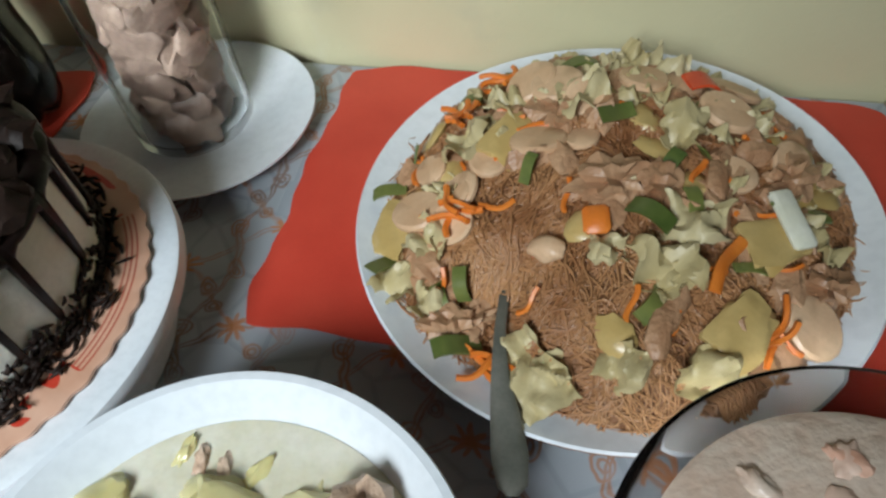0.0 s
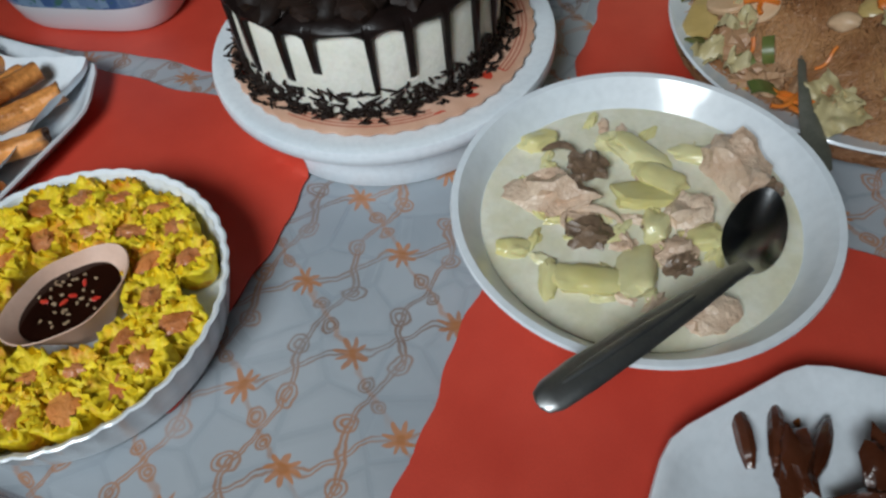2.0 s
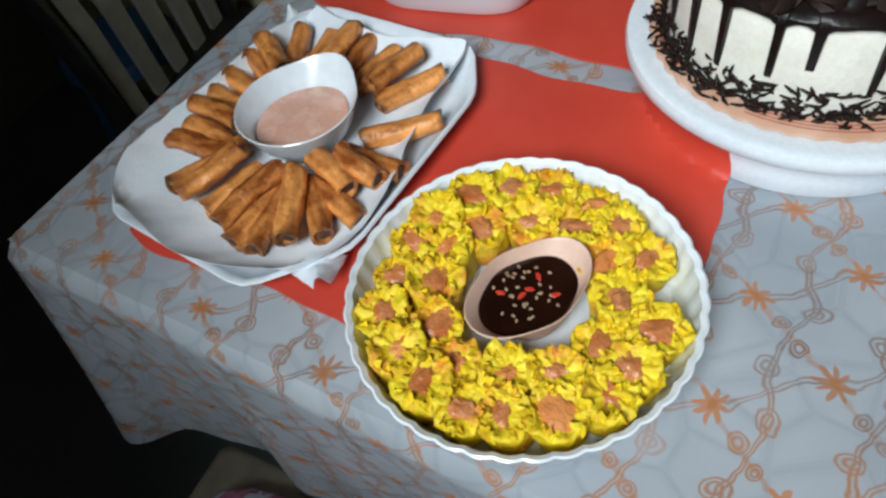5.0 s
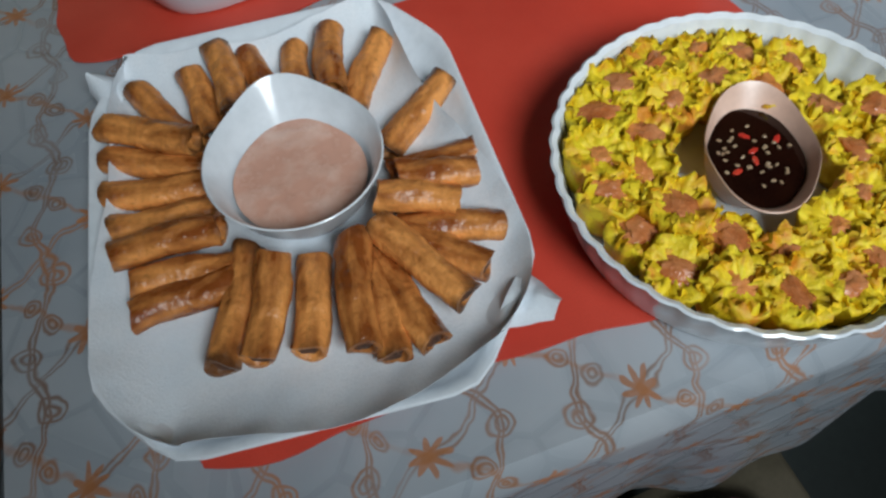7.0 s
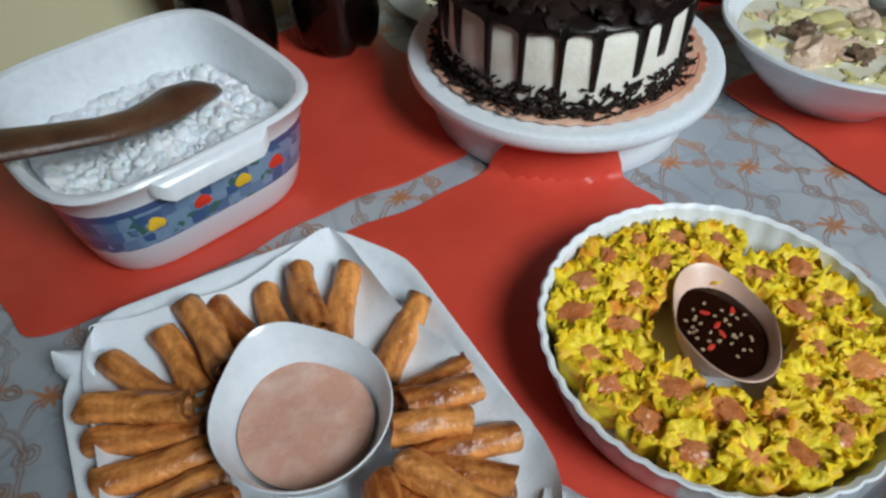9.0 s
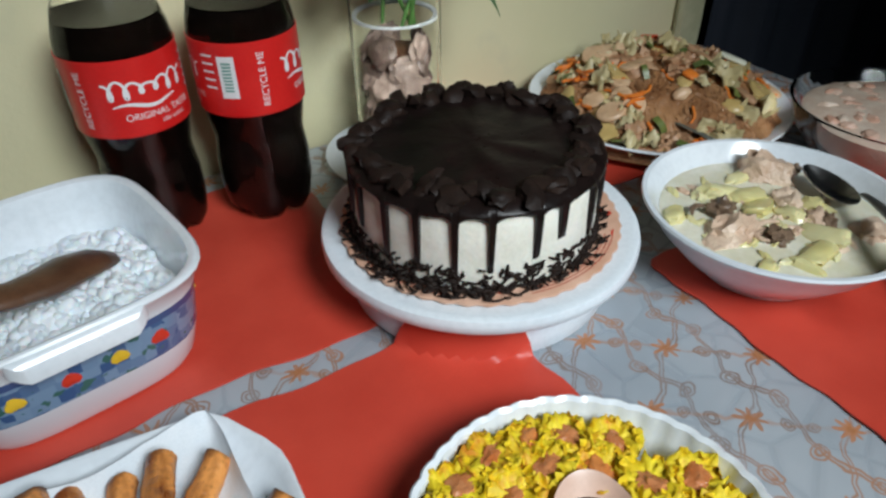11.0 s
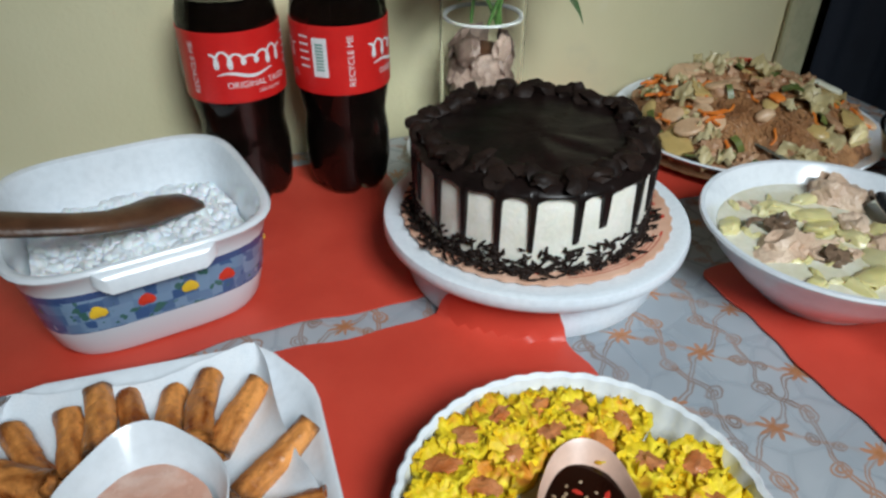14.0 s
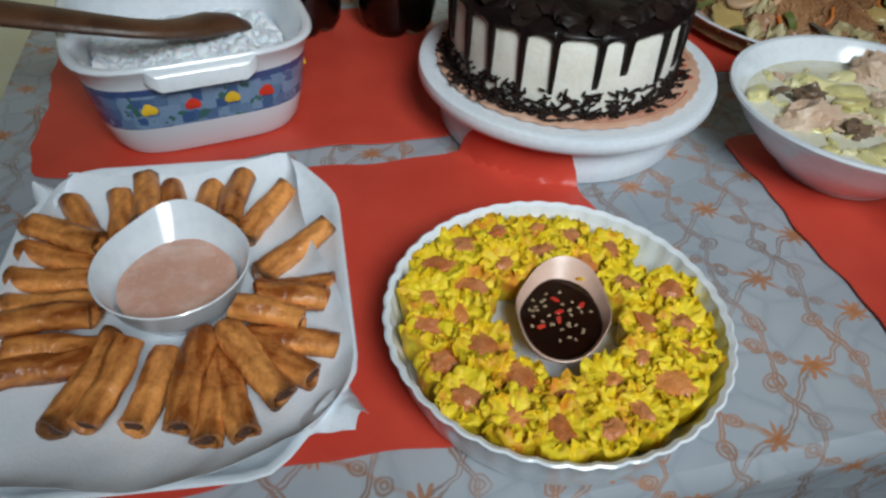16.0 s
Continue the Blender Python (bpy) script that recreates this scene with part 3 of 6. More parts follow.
glow.set(Base_Color=(0.9, 0.9, 0.88), Emission_Color=(1.0, 0.98, 0.92), Emission_Strength=3.0)
part("diffuser", G().lathe([(0.165, -0.062), (0.16, -0.10), (0.12, -0.13), (0.05, -0.142), (0, -0.144)], 40), glow.mat, lamp, "glowing frosted diffuser of the added lamp")

# ---- the table and its cloth ----
TX0, TX1, TY0, TY1 = -0.821, 0.466, 0.028, 0.795
table = thing("dining_table", pose(0, 0, 0), "wooden dining table pushed against the wall", "table")
part("tabletop", G().box(TX0 + 0.004, TX1 - 0.004, TY0 + 0.004, TY1, Z - 0.032, Z - 0.004, 0.004), TABLE_WOOD, table)
for lx in (TX0 + 0.06, TX1 - 0.06):
    for ly in (TY0 + 0.07, TY1 - 0.07):
        part("leg", G().box(lx - 0.03, lx + 0.03, ly - 0.03, ly + 0.03, 0, Z - 0.032), TABLE_WOOD, table)


def tablecloth():
    """Top sheet and a skirt on the west and south edges, unwrapped in metres."""
    vs, uvs, fs = [], [], []
    nx, ny = 52, 30

    def quad_grid(nu, nv, fn):
        o = len(vs)
        for b in range(nv + 1):
            for a in range(nu + 1):
                p, q = fn(a / nu, b / nv)
                vs.append(p)
                uvs.append(q)
        for b in range(nv):
            for a in range(nu):
                k = o + b * (nu + 1) + a
                fs.append((k, k + 1, k + nu + 2, k + nu + 1))

    def top(u, v):
        x, y = TX0 + (TX1 - TX0) * u, TY0 + (TY1 - TY0) * v
        return (x, y, Z - 0.001), (x, y)
    quad_grid(nx, ny, top)
    west, south = TY1 - TY0, TX1 - TX0

    def skirt(u, v):
        """u runs down the west edge, round the corner, along the south edge; v runs down."""
        s = u * (west + south)
        rr = 0.010
        bend = min(v * 0.34 / rr, math.pi / 2) if v * 0.34 < rr * math.pi / 2 else math.pi / 2
        out = rr * math.sin(bend)
        down = rr * (1 - math.cos(bend)) + max(0, v * 0.34 - rr * math.pi / 2)
        t = s - west
        near = math.exp(-(t / 0.10) ** 2)
        length = 1.0 - 0.22 * max(0, min(1, t / 0.5)) + 0.10 * math.sin(t * 5.0) * (1 if t > 0 else 0.3) - 0.12 * math.exp(-((t - 0.10) / 0.05) ** 2)
        fold = (0.010 * math.sin(s * 26) + 0.006 * math.sin(s * 57 + 1)) * v * v + 0.045 * near * v
        drop = down * length
        if t < 0:
            p = (TX0 - out - fold, TY1 - s - (0.02 * near * v), Z - 0.001 - drop)
            q = (TX0 - v * 0.34, TY1 - s)
        else:
            p = (TX0 + t - (0.02 * near * v), TY0 - out - fold, Z - 0.001 - drop)
            q = (TX0 + t, TY0 - v * 0.34)
        return p, q
    quad_grid(160, 18, skirt)
    me = bpy.data.meshes.new("tablecloth")
    me.from_pydata(vs, [], fs)
    lay = me.uv_layers.new(name="cloth")
    for l in me.loops:
        lay.data[l.index].uv = uvs[l.vertex_index]
    for p in me.polygons:
        p.use_smooth = True
    me.materials.append(CLOTH)
    o = new("tablecloth", me)
    return tagged(o, "glossy grey-blue plastic tablecloth printed with orange flowers and brown scrolls", "tablecloth")


tablecloth()


def placemat(x0, x1, y0, y1, rot, seed, label, lift=None):
    """A soft red mat with a gently waved edge; lift turns it up against the foot of the cake stand."""
    cx, cy, hx, hy = (x0 + x1) / 2, (y0 + y1) / 2, (x1 - x0) / 2, (y1 - y0) / 2

    def fn(u, v):
        a, b = 2 * u - 1, 2 * v - 1
        ex, ey = abs(a) ** 14, abs(b) ** 14
        w1 = 0.0025 * math.sin(b * 7 + seed) + 0.0012 * math.sin(b * 21 + seed * 2)
        w2 = 0.0045 * math.sin(a * 6 + seed * 3) + 0.0014 * math.sin(a * 19 + seed)
        k = 1 - 0.035 * (abs(a) ** 10) * (abs(b) ** 10)
        x, y = a * hx * k + w1 * ex, b * hy * k + w2 * ey
        z = 0.0022 + 0.0012 * noise.noise(Vector((a * 2.2, b * 2.2, seed)))
        if lift:
            d = Vector((cx + x - STAND[0], cy + y - STAND[1]))
            if d.length < 0.1325:
                push = 0.1325 - d.length
                d = d.normalized() * (0.1325 - 0.10 * min(0.038, push * 0.9))
                x, y, z = STAND[0] + d.x - cx, STAND[1] + d.y - cy, z + min(0.038, push * 0.9)
        return (x, y, z)
    g = G().slab(48, 36, fn, 0.0016)
    return solid("placemat", g, RED_FELT, label, "placemat", group="red placemats on the table", m=pose(cx, cy, Z, 0, 0, rot))


STAND = (-0.235, 0.451)
placemat(-0.725, -0.258, 0.080, 0.398, 1.0, 1.0, "red vinyl placemat under the spring rolls and the dumplings", True)
placemat(-0.772, -0.318, 0.428, 0.748, 2.0, 2.4, "red vinyl placemat under the rice dish and the bottles")
placemat(-0.073, 0.392, 0.500, 0.792, 0.0, 4.0, "red vinyl placemat under the noodle platter")
placemat(-0.085, 0.375, 0.062, 0.370, -2.0, 5.2, "red vinyl placemat under the soup bowl and a white tray")

# ---- noodle platter ----
NX, NY = 0.175, 0.617
NZ = Z + 0.003
platter = solid("platter", G().lathe([(0, 0.003), (0.08, 0.002), (0.10, 0), (0.104, 0.004), (0.135, 0.012), (0.168, 0.024), (0.178, 0.030), (0.1795, 0.032), (0.178, 0.034), (0.166, 0.029), (0.133, 0.017), (0.10, 0.009), (0, 0.008)], 96),
                WHITE_CERAMIC, "large round white ceramic platter on a red placemat", "platter", m=pose(NX, NY, NZ))


def mound_h(x, y):
    """Height of the noodle heap over the platter's base."""
    a = math.atan2(y, x)
    edge = 0.160 + 0.008 * noise.noise(Vector((math.cos(a) * 2, math.sin(a) * 2, 3)))
    edge -= 0.040 * math.exp(-((a + 2.17) / 0.30) ** 2)
    edge += 0.008 * math.exp(-((a + 1.45) / 0.30) ** 2)
    r = math.hypot(x, y) / edge
    if r >= 1:
        return 0.024
    h = 0.022 + 0.058 * (1 - r ** 2.2) ** 0.8
    return h + 0.010 * noise.noise(Vector((x * 22, y * 22, 1))) * (1 - r * 0.6) + 0.005 * noise.noise(Vector((x * 60, y * 60, 8))) * (1 - r * 0.5) + 0.010 * (y > 0.02) * (1 - r)


def noodles():
    base = thing("fried_noodles", pose(NX, NY, NZ), "heap of brown fried rice noodles with vegetables and sausage", "noodles")

    def fn(u, v):
        a, r = 2 * math.pi * u, 0.172 * v
        x, y = r * math.cos(a), r * math.sin(a)
        return (x, y, mound_h(x, y) - (0.012 if v > 0.96 else 0.0009) + 0.0012 * noise.noise(Vector((x * 260, y * 260, 2))))
    part("noodle_bed", G().grid(180, 60, fn), NOODLE_BED, base)
    g = G()
    for k in range(4300):
        a, r = rng.uniform(0, 2 * math.pi), 0.168 * math.sqrt(rng.random())
        x, y = r * math.cos(a), r * math.sin(a)
        lift, pts = rng.uniform(-0.0012, 0.0040) * rng.random(), []
        own, ph = rng.uniform(-0.9, 0.9), rng.uniform(0, 6.28)
        for s in range(15):
            pts.append((x, y, mound_h(x, y) + lift + 0.0014 * math.sin(s * 0.8 + ph)))
            d = 7.0 * noise.noise(Vector((x * 14, y * 14, 6 + (k % 5) * 0.22))) + own + 0.9 * math.sin(s * 0.55 + ph)
            x += 0.0052 * math.cos(d)
            y += 0.0052 * math.sin(d)
            if math.hypot(x, y) > 0.171:
                break
        if len(pts) > 3:
            g.tube(pts, rng.choice((0.00048, 0.00058, 0.0007)), 4)
    tagged(part("noodle_strands", g, NOODLE, base, sharp=0), kind="stuff")

    def site(zone):
        """A place on the heap; zone biases it to the back, where the toppings lie thick."""
        for _ in range(60):
            a, r = rng.uniform(0, 2 * math.pi), 0.148 * math.sqrt(rng.random())
            x, y = r * math.cos(a), r * math.sin(a)
            w = 1.0 if y > 0.02 else (0.85 if (x < -0.075 or x > 0.06) else 0.34)
            if rng.random() < w * zone:
                break
        e = 0.004
        nrm = Vector(((mound_h(x - e, y) - mound_h(x + e, y)) / (2 * e), (mound_h(x, y - e) - mound_h(x, y + e)) / (2 * e), 1)).normalized()
        tilt = (nrm + Vector((rng.uniform(-.3, .3), rng.uniform(-.3, .3), 0))).normalized()
        q = Vector((0, 0, 1)).rotation_difference(tilt).to_matrix().to_4x4()
        return Matrix.Translation((x, y, mound_h(x, y) + 0.003)) @ q @ Matrix.Rotation(rng.uniform(0, 6.28), 4, "Z")
    slices = [G().lathe([(0, 0.0), (0.0130, 0.0), (0.0145, 0.0012), (0.0145, 0.0036), (0.0130, 0.0050), (0, 0.0054)], 18, lambda a, r, z, s=s: (r * (1 + 0.08 * math.sin(2 * a + s)), z)).mesh("sausage_slice", SAUSAGE) for s in (0, 1.4, 3)]
    cabb = []
    for s in range(6):
        cabb.append(G().slab(12, 10, lambda u, v, s=s: ((u - .5) * (0.024 + 0.012 * noise.noise(Vector((v * 3, s * 2.3, 0)))), (v - .5) * (0.019 + 0.012 * noise.noise(Vector((u * 3, s * 1.7, 4)))), 0.008 * math.sin(u * 5.5 + s) * math.cos(v * 4.2 + s) + 0.007 * noise.noise(Vector((u * 4, v * 4, s * 4))) + 0.004), 0.0013).mesh("cabbage_piece", CABBAGE))
    strips = [G().tube([(-0.012 + 0.004 * i, 0.003 * math.sin(i * .7 + s), 0.002 + 0.0012 * math.sin(i + s)) for i in range(7)], 0.0019, 5).mesh("carrot_strip", CARROT) for s in range(4)]
    chay = [G().blob((0.018, 0.013, 0.0042), 0.45, 1.1, 12, 3, None, 0.6).mesh("chayote_slice", CHAYOTE), G().blob((0.016, 0.011, 0.004), 0.25, 1, 4).mesh("chayote_slice", CHAYOTE)]
    meat = [G().blob((0.0125, 0.0085, 0.0065), 0.75, 1.6, s).mesh("chicken_piece", CHICKEN) for s in range(5)]
    green = [G().slab(7, 3, lambda u, v, s=s: ((u - .5) * 0.022, (v - .5) * 0.009, 0.004 + 0.005 * math.sin(u * 3 + s)), 0.0016).mesh("green_pepper_strip", GREEN_VEG) for s in range(3)]

    def scatter(name, meshes, count, zone=1.0):
        for _ in range(count):
            o = new(name, rng.choice(meshes))
            o.parent = base
            o.matrix_local = site(zone) @ Matrix.Diagonal((*[rng.uniform(0.8, 1.2)] * 3, 1))
    scatter("cabbage_piece", cabb, 40)
    scatter("chicken_piece", meat, 88)
    scatter("carrot_strip", strips, 46)
    scatter("chayote_slice", chay[1:], 16)
    scatter("green_pepper_strip", green, 16)
    scatter("sausage_slice", slices, 12)

    # the larger pieces that stand out
    def put(name, mesh, x, y, up=0.006, rz=0.0, rx=8, sc=1.0):
        o = new(name, mesh)
        o.parent = base
        e = 0.006
        nrm = Vector(((mound_h(x - e, y) - mound_h(x + e, y)) / (2 * e), (mound_h(x, y - e) - mound_h(x, y + e)) / (2 * e), 1.4)).normalized()
        q = Vector((0, 0, 1)).rotation_difference(nrm).to_matrix().to_4x4()
        o.matrix_local = Matrix.Translation((x, y, mound_h(x, y) + up)) @ q @ pose(0, 0, 0, rx, 0, rz) @ Matrix.Diagonal((sc, sc, sc, 1))

    for k, (x, y) in enumerate(((-0.064, 0.066), (-0.046, 0.061), (-0.052, 0.005), (-0.125, -0.042), (0.066, 0.047), (0.077, 0.094), (0.118, -0.088), (0.012, 0.070))):
        put("sausage_slice", slices[k % 3], x, y, 0.007, 40 * k, 10 - 6 * (k % 3), 1.28)
    for k, (x, y, sc, rz) in enumerate(((-0.099, 0.008, 1.35, 10), (-0.133, -0.085, 1.3, 60), (-0.108, -0.096, 1.2, 100), (-0.026, 0.043, 1.5, 20), (0.038, 0.023, 1.3, 80), (0.048, -0.048, 1.4, 0), (0.030, -0.080, 1.6, 130), (0.060, -0.130, 1.4, 40), (0.029, 0.096, 1.4, 0), (0.003, 0.106, 1.3, 60))):
        put("cabbage_piece", cabb[k % 6], x, y, 0.006, rz, 6, sc)
    wide_leaf = G().slab(20, 20, lambda u, v: ((u - .5) * (0.036 + 0.014 * noise.noise(Vector((v * 4, 2, 0)))) * (1 - 0.35 * v), (v - .5) * (0.054 + 0.016 * noise.noise(Vector((u * 4, 7, 0)))), 0.006 * math.sin(u * 5 + v * 2) + 0.010 * noise.noise(Vector((u * 4, v * 5, 3)))), 0.0013).mesh("cabbage_piece", CABBAGE)
    put("cabbage_piece", wide_leaf, -0.036, -0.140, 0.010, 28, 4, 1.0)
    for k, (x, y, rz) in enumerate(((-0.072, 0.010, 70), (-0.146, -0.045, 80), (0.095, -0.045, 30), (0.076, -0.105, 60))):
        put("chayote_slice", chay[0], x, y, 0.006, rz, 14 - 8 * k, 1.15)
    for k, (x, y, rz, sc) in enumerate(((-0.032, 0.094, 20, 1.3), (-0.154, -0.012, 10, 1.1), (-0.005, 0.025, 30, 1.2), (0.021, -0.052, 150, 1.3), (-0.084, -0.128, 25, 1.4), (-0.143, -0.070, 60, 1.3))):
        put("green_pepper_strip", green[k % 3], x, y, 0.006, rz, 6, sc)
    for x, y, n_ in ((-0.110, 0.043, 6), (-0.095, -0.052, 5), (0.098, -0.100, 4), (-0.066, -0.136, 4), (-0.090, 0.085, 4)):
        for i in range(n_):
            put("carrot_strip", strips[i % 4], x + rng.uniform(-.010, .010), y + rng.uniform(-.008, .008), 0.007 + 0.0015 * i, rng.uniform(0, 180), rng.uniform(-12, 12), 1.15)
    long_carrot = G().tube([(-0.022 + 0.0075 * i, 0.003 * math.sin(i * .7), 0.002 + 0.0016 * math.sin(i)) for i in range(7)], 0.0040, 7, 0.5).mesh("carrot_strip", CARROT)
    put("carrot_strip", long_carrot, 0.065, -0.072, 0.007, 70)
    put("carrot_strip", G().box(-0.008, 0.008, -0.009, 0.009, 0, 0.007, 0.003).mesh("carrot_strip", CARROT), -0.010, -0.057, 0.005, 10)
    chunk = [G().blob((0.015, 0.011, 0.008), 0.9, 1.9, s + 30, 3).mesh("chicken_piece", CHICKEN) for s in range(3)]
    strip_meat = G().tube([(-0.024 + 0.008 * i, 0.004 * math.sin(i * .9), 0.002 * math.sin(i)) for i in range(7)], [0.004, 0.008, 0.007, 0.0085, 0.006, 0.007, 0.003], 9, 0.6).mesh("chicken_piece", CHICKEN)
    for k, (x, y, sc, rz) in enumerate(((-0.090, -0.112, 1.2, 0), (-0.078, -0.105, 0.9, 40), (-0.002, -0.026, 1.5, 20), (0.024, -0.025, 1.2, 70), (0.110, 0.012, 1.3, 50), (0.128, -0.060, 1.1, 10))):
        put("chicken_piece", chunk[k % 3], x, y, 0.007, rz, 0, sc)
    put("chicken_piece", strip_meat, 0.063, -0.004, 0.008, 88)
    put("chicken_piece", strip_meat, 0.035, -0.110, 0.008, 80)
    put("garlic_clove", G().blob((0.013, 0.008, 0.007), 0.2, 1, 5, 3).mesh("garlic_clove", SAUSAGE), -0.037, -0.072, 0.007, -12)
    put("red_pepper_piece", G().slab(6, 4, lambda u, v: ((u - .5) * 0.026, (v - .5) * 0.020, 0.006 * math.sin(u * 3)), 0.002).mesh("red_pepper_piece", RED_VEG), 0.053, 0.078, 0.010, 20, 10)
    put("cabbage_stem", G().box(-0.0075, 0.0075, -0.020, 0.020, 0, 0.006, 0.002).mesh("cabbage_stem", CRAB), 0.103, -0.032, 0.010, 25)


noodles()


def serving_spoon():
    """Only the handle comes out of the noodles."""
    o = thing("serving_spoon", pose(0.111, 0.512, Z), "dull steel serving spoon stuck into the noodles", "spoon")
    pts = [(0.003, 0.030, 0.046), (0.005, -0.010, 0.046), (0.007, -0.025, 0.046), (0.010, -0.042, 0.043), (0.016, -0.062, 0.039), (0.022, -0.084, 0.036), (0.026, -0.100, 0.034), (0.027, -0.105, 0.033)]
    part("handle", G().tube(pts, [0.003, 0.0035, 0.0042, 0.0055, 0.0085, 0.0105, 0.0085, 0.003], 12, 0.22), WORN_STEEL, o)
    part("spoon_bowl", G().blob((0.020, 0.030, 0.005), 0.0, 1, 0, 3, pose(0.008, 0.065, 0.050, 12)), WORN_STEEL, o)


serving_spoon()

# ---- soup bowl ----
BX, BY = 0.014, 0.308
bowl = solid("soup_bowl", G().lathe([(0, 0.006), (0.052, 0.006), (0.056, 0), (0.061, 0), (0.064, 0.006), (0.085, 0.022), (0.108, 0.048), (0.117, 0.063), (0.1265, 0.0725), (0.1275, 0.0745), (0.1265, 0.077), (0.1220, 0.0765), (0.113, 0.066), (0.103, 0.050), (0.080, 0.026), (0.058, 0.012), (0, 0.010)], 96),
             WHITE_CERAMIC, "wide white ceramic bowl on a red placemat", "bowl", m=pose(BX, BY, Z + 0.003))


def soup():
    base = thing("chicken_soup", pose(BX, BY, Z + 0.003), "creamy chicken soup with papaya and giblets in the bowl", "soup")
    part("broth", G().lathe([(0, 0.0575), (0.06, 0.0575), (0.1070, 0.0575), (0.1075, 0.0560)], 64), BROTH, base)
    z = 0.0540

    def lump(name, x, y, size, material, rz=0, up=0.0, rough=0.5, seed=0, label=""):
        part(name, G().blob(size, rough, 1.3, seed, 3, pose(x, y, z + up, rng.uniform(-15, 15), rng.uniform(-15, 15), rz)), material, base, label)
    for x, y, size, rz, up, seed in ((-0.062, 0.004, (0.030, 0.019, 0.015), 8, 0.003, 1), (0.058, 0.056, (0.019, 0.027, 0.019), 30, 0.007, 2), (0.070, 0.044, (0.012, 0.014, 0.012), 10, 0.008, 9), (0.033, 0.008, (0.019, 0.014, 0.012), 60, 0.003, 3),
                                     (0.028, -0.028, (0.016, 0.012, 0.010), 20, 0.002, 4), (0.054, -0.066, (0.019, 0.015, 0.011), 25, 0.003, 14), (-0.048, -0.008, (0.022, 0.010, 0.009), 0, 0.000, 15)):
        lump("chicken_piece", x, y, size, PALE_MEAT, rz, up, 0.6, seed)
    for x, y, size, rz, up, seed in ((-0.041, 0.030, (0.014, 0.011, 0.010), 0, 0.010, 5), (-0.028, -0.028, (0.015, 0.011, 0.009), 10, 0.005, 6), (0.034, -0.036, (0.011, 0.008, 0.008), 40, 0.005, 7), (0.014, -0.010, (0.008, 0.006, 0.006), 0, 0.006, 17), (0.082, 0.040, (0.008, 0.006, 0.006), 0, 0.012, 18)):
        lump("giblet", x, y, size, GIBLET, rz, up, 0.7, seed)
    part("skin_curl", G().tube([(-0.076 + 0.005 * i, 0.034 + 0.010 * math.sin(i * 0.55), z + 0.012) for i in range(6)], [0.001, 0.0024, 0.003, 0.003, 0.0022, 0.001], 7), GIBLET, base, "dark curl of skin")
    part("giblet_ring", G().tube([(-0.026 + 0.021 * math.cos(0.5 + i * 0.42), -0.020 + 0.014 * math.sin(0.5 + i * 0.42), z + 0.007) for i in range(9)], [0.001, 0.0022, 0.003, 0.0032, 0.0032, 0.003, 0.0026, 0.002, 0.001], 8), PALE_MEAT, base)
    for k, (x, y, sx, sy, rz, up) in enumerate(((-0.020, -0.064, .024, .014, 12, .004), (0.008, -0.050, .015, .026, 10, .005), (-0.004, 0.056, .034, .013, -8, .003), (0.004, 0.020, .028, .016, 30, .002), (-0.082, 0.050, .011, .017, -40, .004), (-0.072, -0.052, .014, .009, 20, .001),
                                               (0.008, 0.036, .022, .013, -20, .004), (0.044, -0.010, .017, .011, 10, .003), (0.014, -0.008, .010, .016, 0, .004), (-0.044, -0.072, .007, .018, 14, .002), (0.030, 0.066, .020, .009, 0, .002), (-0.024, 0.064, .020, .010, 10, .002))):
        wedge = G().blob((sx * 0.9, sy * 0.9, 0.0075), 0.34, 1.2, 20 + k, 3, pose(x, y, z + up, rng.uniform(-18, 18), rng.uniform(-18, 18), rz), 0.72)
        part("papaya_piece", wedge, PAPAYA, base)
    for k in range(46):
        a, r = rng.uniform(0, 6.28), 0.085 * math.sqrt(rng.random())
        lump("papaya_shred", r * math.cos(a), r * math.sin(a) + 0.012, (0.011, 0.0045, 0.0042), rng.choice((PAPAYA, PALE_MEAT, PAPAYA)), rng.uniform(0, 180), 0.002, 0.5, 40 + k)


soup()


def soup_spoon():
    o = thing("soup_spoon", pose(-0.006, 0.142, Z), "long stainless steel spoon resting in the soup bowl", "spoon")
    hp = [(-0.0052, -0.0070, 0.0978), (-0.0040, -0.0055, 0.098), (0, 0, 0.098), (0.012, 0.017, 0.097), (0.035, 0.047, 0.0955), (0.060, 0.081, 0.093), (0.080, 0.110, 0.088), (0.090, 0.124, 0.084)]
    part("handle", G().tube(hp, [0.0030, 0.0070, 0.0100, 0.0112, 0.0100, 0.0080, 0.0056, 0.0052], 12, 0.30), DARK_STEEL, o)
    part("grip_ridge", G().tube([(0.004, 0.008, 0.1005), (0.016, 0.024, 0.1), (0.045, 0.062, 0.0985), (0.062, 0.085, 0.0960)], [0.0012, 0.0030, 0.0026, 0.001], 8, 0.5), DARK_STEEL, o)
    cup = G()

    def fn(u, v):
        a, r = 2 * math.pi * u, v
        return (0.0185 * r * math.cos(a) * (1 - 0.15 * math.sin(a)), 0.034 * r * math.sin(a), -0.010 * (1 - r * r))
    cup.slab(28, 8, fn, 0.0012, pose(0.094, 0.160, 0.077, 8, 0, -8))
    part("spoon_bowl", cup, STEEL, o)


soup_spoon()

# ---- glass bowl of pink salad ----
PX, PY = 0.302, 0.360


def facet(a, r, z):
    return (r * (1 + (0.018 * abs(math.sin(8 * a)) if 0.012 < z < 0.072 else 0)), z)


